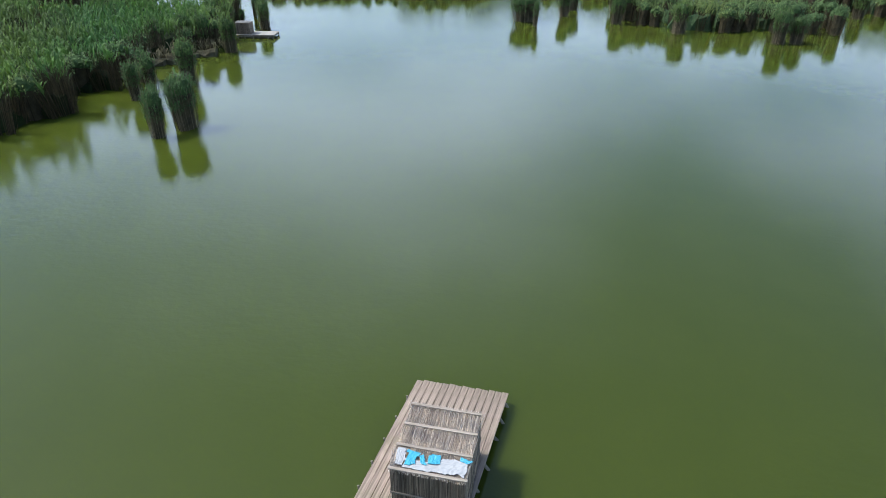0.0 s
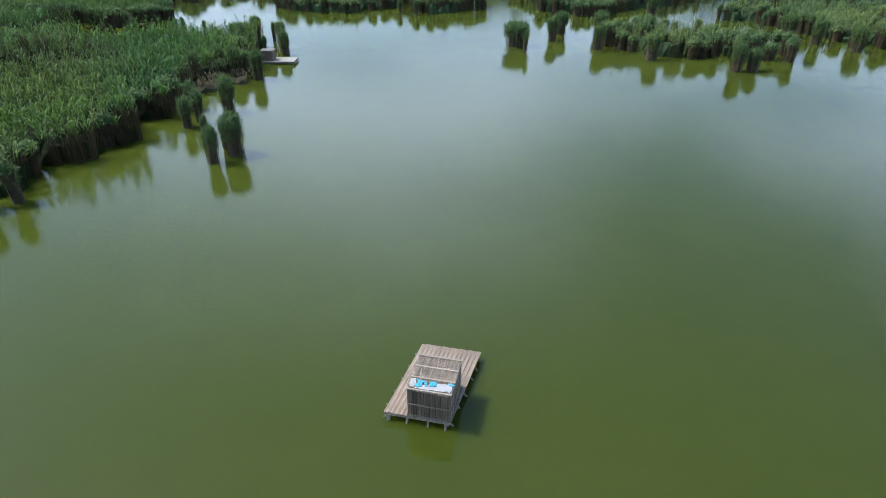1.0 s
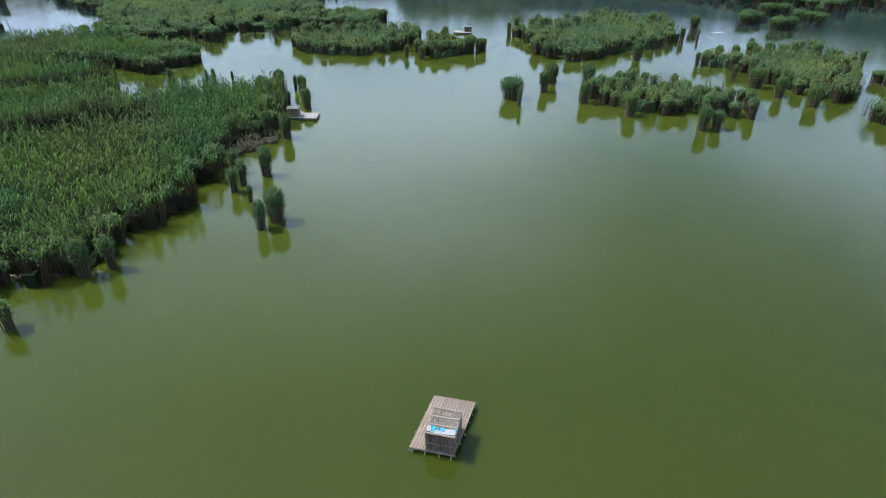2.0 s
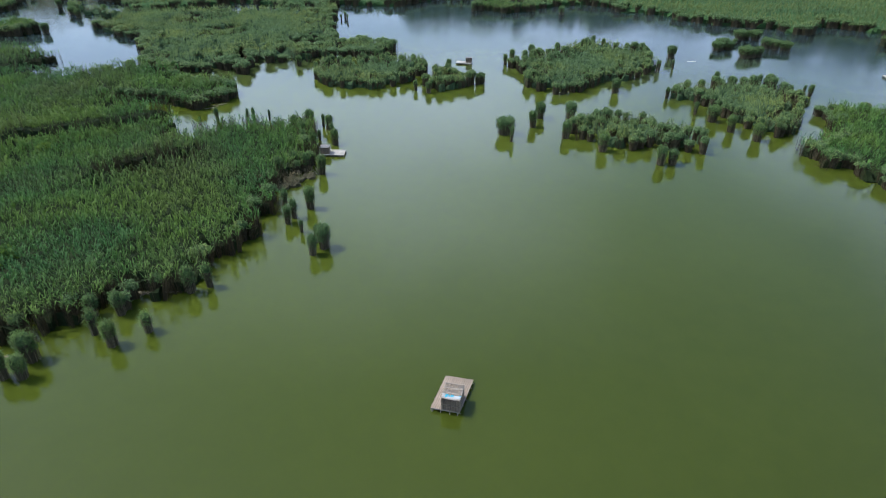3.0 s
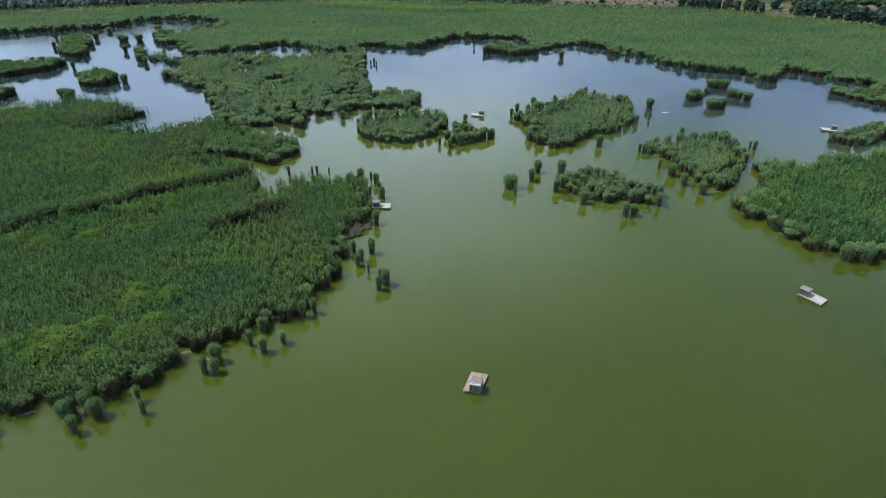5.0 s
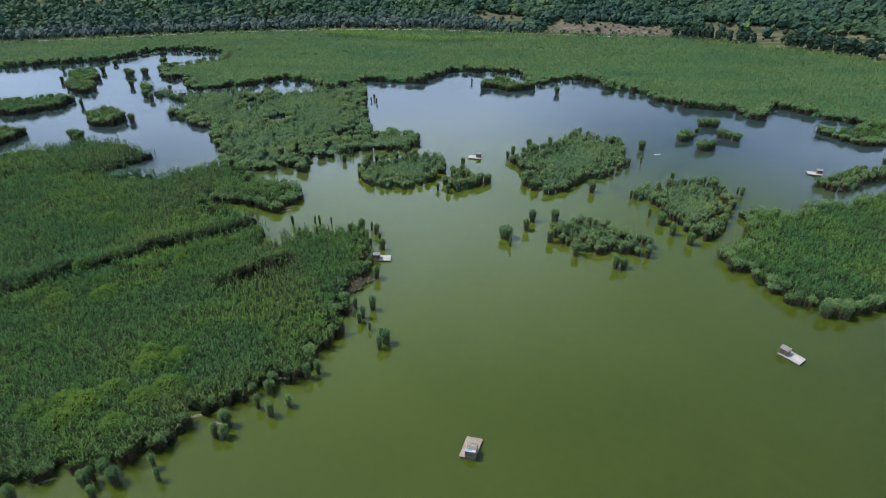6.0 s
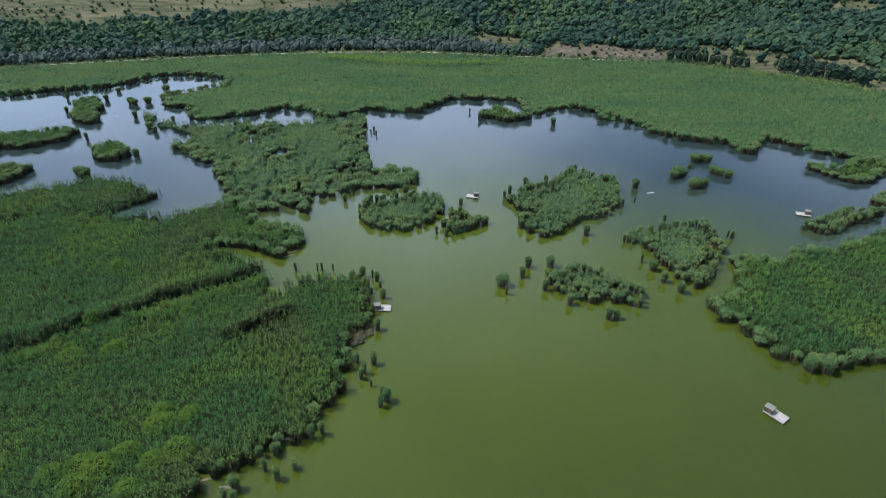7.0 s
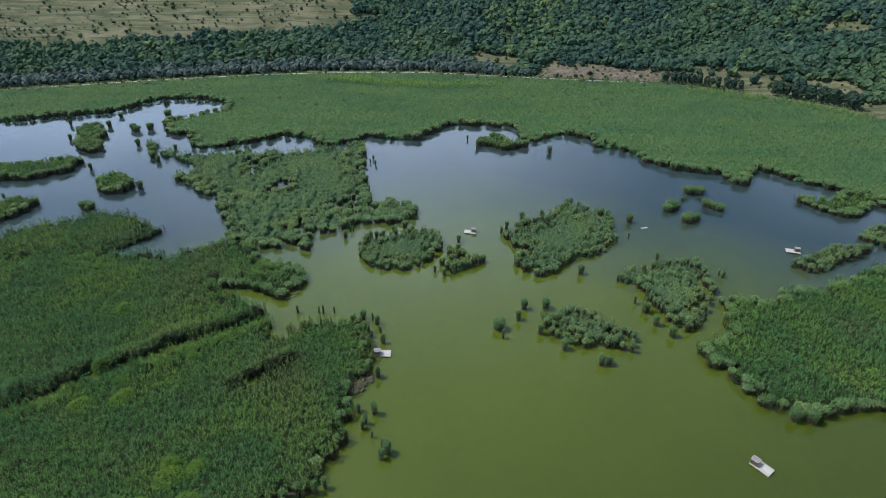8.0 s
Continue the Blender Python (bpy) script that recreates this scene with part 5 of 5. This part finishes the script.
track_along("earth_bank", 4.0, lambda x: 4.5 + np.interp(x, [36, 44, 52, 62, 90, 120, 134], [0, 22, 32, 24, 21, 15, 0]), 0.30, EARTH, "bare reddish earth bank at the foot of the wood", "bank", 37, 133, 8.0)



def row_tree(high, rad):
    """A slim broadleaf tree: tapered trunk, a few limbs and a long lumpy crown."""
    root = new("tree")
    bm = bmesh.new()
    bmesh.ops.create_cone(bm, cap_ends=True, segments=8, radius1=0.24, radius2=0.07, depth=high * 0.8, matrix=Matrix.Translation((0, 0, high * 0.4)))
    for k in range(6):
        lean = Matrix.Rotation(k * 2.1, 4, "Z") @ Matrix.Translation((0, 0, high * (0.25 + 0.08 * k))) @ Matrix.Rotation(0.8, 4, "Y")
        bmesh.ops.create_cone(bm, cap_ends=False, segments=5, radius1=0.07, radius2=0.02, depth=rad * 1.1, matrix=lean @ Matrix.Translation((0, 0, rad * 0.5)))
    me = bpy.data.meshes.new("trunk")
    bm.to_mesh(me)
    bm.free()
    me.materials.append(POST_WOOD)
    under("trunk", me, root, "grey-brown tapered trunk")
    tiers = np.linspace(0.10, 0.62, 5)
    wide = rad * np.array([0.80, 0.95, 1.0, 0.85, 0.58])
    a = RNG.random(5) * 6.28
    v, f = crowns(0.25 * rad * np.cos(a), 0.25 * rad * np.sin(a), wide, 1.0, 1, 40, tiers * high)
    under("crown", mesh_of("crown", v, f, ROW_LEAF), root)
    return root


ROW_KINDS = [row_tree(9.0, 2.2) for _ in range(4)]
ROW_ENDS = [((124.0, 358.5), (172.0, 337.5), 12, 8.2), ((124.5, 363.0), (170.0, 341.5), 9, 8.6), ((184.5, 327.5), (206.0, 310.0), 7, 10.2), ((206.0, 310.0), (223.5, 291.5), 7, 10.6), ((188.0, 331.0), (225.0, 297.0), 10, 11.0)]
planted = 0
for (ax, ay), (bx_, by_), count, tall in ROW_ENDS:
    for k in range(count):
        u = (k + RNG.uniform(0.2, 0.8)) / count
        x, y, h = ax + (bx_ - ax) * u, ay + (by_ - ay) * u, tall * RNG.uniform(0.86, 1.1)
        ob = ROW_KINDS[planted] if planted < 4 else copy_thing(ROW_KINDS[RNG.integers(4)], Matrix.Translation((0, 0, 0)))
        ob.matrix_basis = pose(x, y, float(land(np.array([x]), np.array([y]))[0]) - 0.1, 0, 0, RNG.uniform(0, 360)) @ Matrix.Diagonal((h / 9, h / 9 * RNG.uniform(0.9, 1.1), h / 9, 1))
        tagged(ob, "dark green slim tree in a planted row by the marsh", "tree", "tree rows by the track")
        planted += 1


# ---------------------------------------------------------------- litter at the water's edge
def straw_heap(x, y, turn, long, wide, count=70):
    """Broken reed straw washed up in a low flat heap."""
    a = RNG.normal(0, 0.22, count) + math.pi / 2 * (RNG.random(count) < 0.12)
    cx, cy = RNG.uniform(-0.5, 0.5, count) * long, RNG.normal(0, 0.22, count) * wide
    ln = RNG.uniform(0.25, 0.8, count)
    z = 0.02 + 0.12 * RNG.random(count) * np.exp(-(cy / wide) ** 2 * 4)
    d = np.stack([np.cos(a), np.sin(a), RNG.normal(0, 0.04, count)], 1) * ln[:, None]
    p = np.stack([cx, cy, z], 1)
    side = a + math.pi / 2
    v, f = strips(p - d, p + d, np.full(count, 0.03), np.full(count, 0.02), side)
    ob = new("straw_heap", mesh_of("straw_heap", v, f, STRAW))
    ob.matrix_basis = pose(x, y, 0.0, 0, 0, turn)
    tagged(ob, "pale broken reed straw washed up at the bank", "straw", "straw heaps")


straw_heap(-52.2, 2.4, 20, 3.2, 0.5)
straw_heap(-37.5, 13.4, 5, 3.2, 0.5)
straw_heap(-39.7, 13.0, 0, 2.2, 0.5)
straw_heap(-70.5, -12.8, 25, 2.7, 0.5)
straw_heap(-64.7, -6.5, 5, 3.2, 0.5)
straw_heap(-64.7, -5.7, 10, 2.7, 0.5)
straw_heap(-47.2, 0.9, 0, 2.2, 0.5)
straw_heap(-76.1, -15.2, 25, 2.7, 0.5)
straw_heap(-29.2, 47.9, 30, 2.2, 0.5)
straw_heap(-31.9, 46.1, 10, 2.7, 0.5)
straw_heap(-59.9, 88.2, 40, 2.7, 0.5)
straw_heap(-61.0, 85.6, 40, 2.7, 0.5)
straw_heap(-75.4, 89.4, 0, 2.2, 0.5)
straw_heap(-31.3, 46.7, 10, 2.7, 0.5)


def shrub(x, y, size, high):
    """A low rounded shrub that rises out of the reeds: an inner dome coloured dark for shade and many small leaves
    over it.
    """
    ring, vs = 14, []
    for u in range(6):
        w = u / 5 * math.pi / 2
        for q in range(ring):
            m = size * 0.86 * math.cos(w) * RNG.uniform(0.82, 1.1) + 0.02
            a = 2 * math.pi * q / ring
            vs.append((m * math.cos(a), m * math.sin(a), 0.4 + (high - 0.7) * math.sin(w) * RNG.uniform(0.9, 1.05)))
    fs = [(u * ring + q, u * ring + (q + 1) % ring, (u + 1) * ring + (q + 1) % ring, (u + 1) * ring + q) for u in range(5) for q in range(ring)]
    root = new("willow_shrub")
    root.matrix_basis = pose(x, y, 0, 0, 0, RNG.uniform(0, 360))
    tagged(root, "rounded yellow-green willow shrub rising out of reeds", "shrub", "shrubs in the reeds")
    under("branch_mass", mesh_of("branch_mass", np.array(vs), np.array(fs), REED_MASS), root, "inner shrub mass coloured dark for shade")
    n = int(230 * size)
    a, w = RNG.random(n) * 2 * math.pi, np.arcsin(RNG.random(n))
    lump = 0.86 + 0.26 * vnoise(a * 3 + x, w * 3 + y, 1.0, 57)
    tip = np.stack([size * lump * np.cos(w) * np.cos(a), size * lump * np.cos(w) * np.sin(a), 0.5 + (high - 0.5) * lump * np.sin(w)], 1)
    foot = tip * np.array([0.75, 0.75, 0.6])
    under("foliage", mesh_of("foliage", *leaves(foot, tip, 3, 0.34, 0.085, 0.55, 0.45), SHRUB), root)


shrub(-73.2, 2.9, 3.6, 3.2)
shrub(-75.6, -1.4, 3.2, 3.0)
shrub(-61.6, 17.3, 2.6, 2.8)
shrub(-65.1, -1.4, 2.6, 2.8)
shrub(-59.8, 8.3, 3.4, 3.0)
shrub(-76.7, 2.9, 3.6, 3.0)
shrub(-63.8, 5.3, 2.6, 2.8)
shrub(-81.5, 0.4, 3.0, 3.0)
shrub(-90.2, 36.4, 2.6, 3.2)
shrub(-66.9, 14.5, 3.4, 3.0)
shrub(-89.5, 38.2, 2.4, 3.0)
shrub(-69.7, 6.8, 2.8, 3.0)
shrub(-68.0, 18.0, 2.4, 2.9)
shrub(-99.0, 34.6, 3.0, 3.0)
shrub(-93.6, 43.0, 2.4, 2.9)
shrub(-78.6, 53.6, 2.2, 2.9)
shrub(-102.3, 49.5, 2.8, 3.4)
shrub(-109.4, 74.9, 3.0, 3.4)


def drift_board(x, y, turn, long, wide):
    bm = bmesh.new()
    bmesh.ops.create_cube(bm, size=1.0)
    bmesh.ops.scale(bm, vec=(long, wide, 0.05), verts=bm.verts)
    bmesh.ops.bevel(bm, geom=bm.edges[:], offset=0.012, segments=1, affect="EDGES")
    for q in bm.verts:
        q.co.z += 0.05 * math.sin(q.co.x / long * 3.0)
    me = bpy.data.meshes.new("drift_board")
    bm.to_mesh(me)
    bm.free()
    me.materials.append(WHITE_SHEET)
    ob = new("drift_board", me)
    ob.matrix_basis = pose(x, y, 0.03, 0, 0, turn)
    tagged(ob, "bleached white board afloat beside reeds", "board", "drifting boards")


drift_board(19.4, 103.3, -40, 2.2, 0.5)
drift_board(62.3, 138.0, 10, 2.6, 0.6)
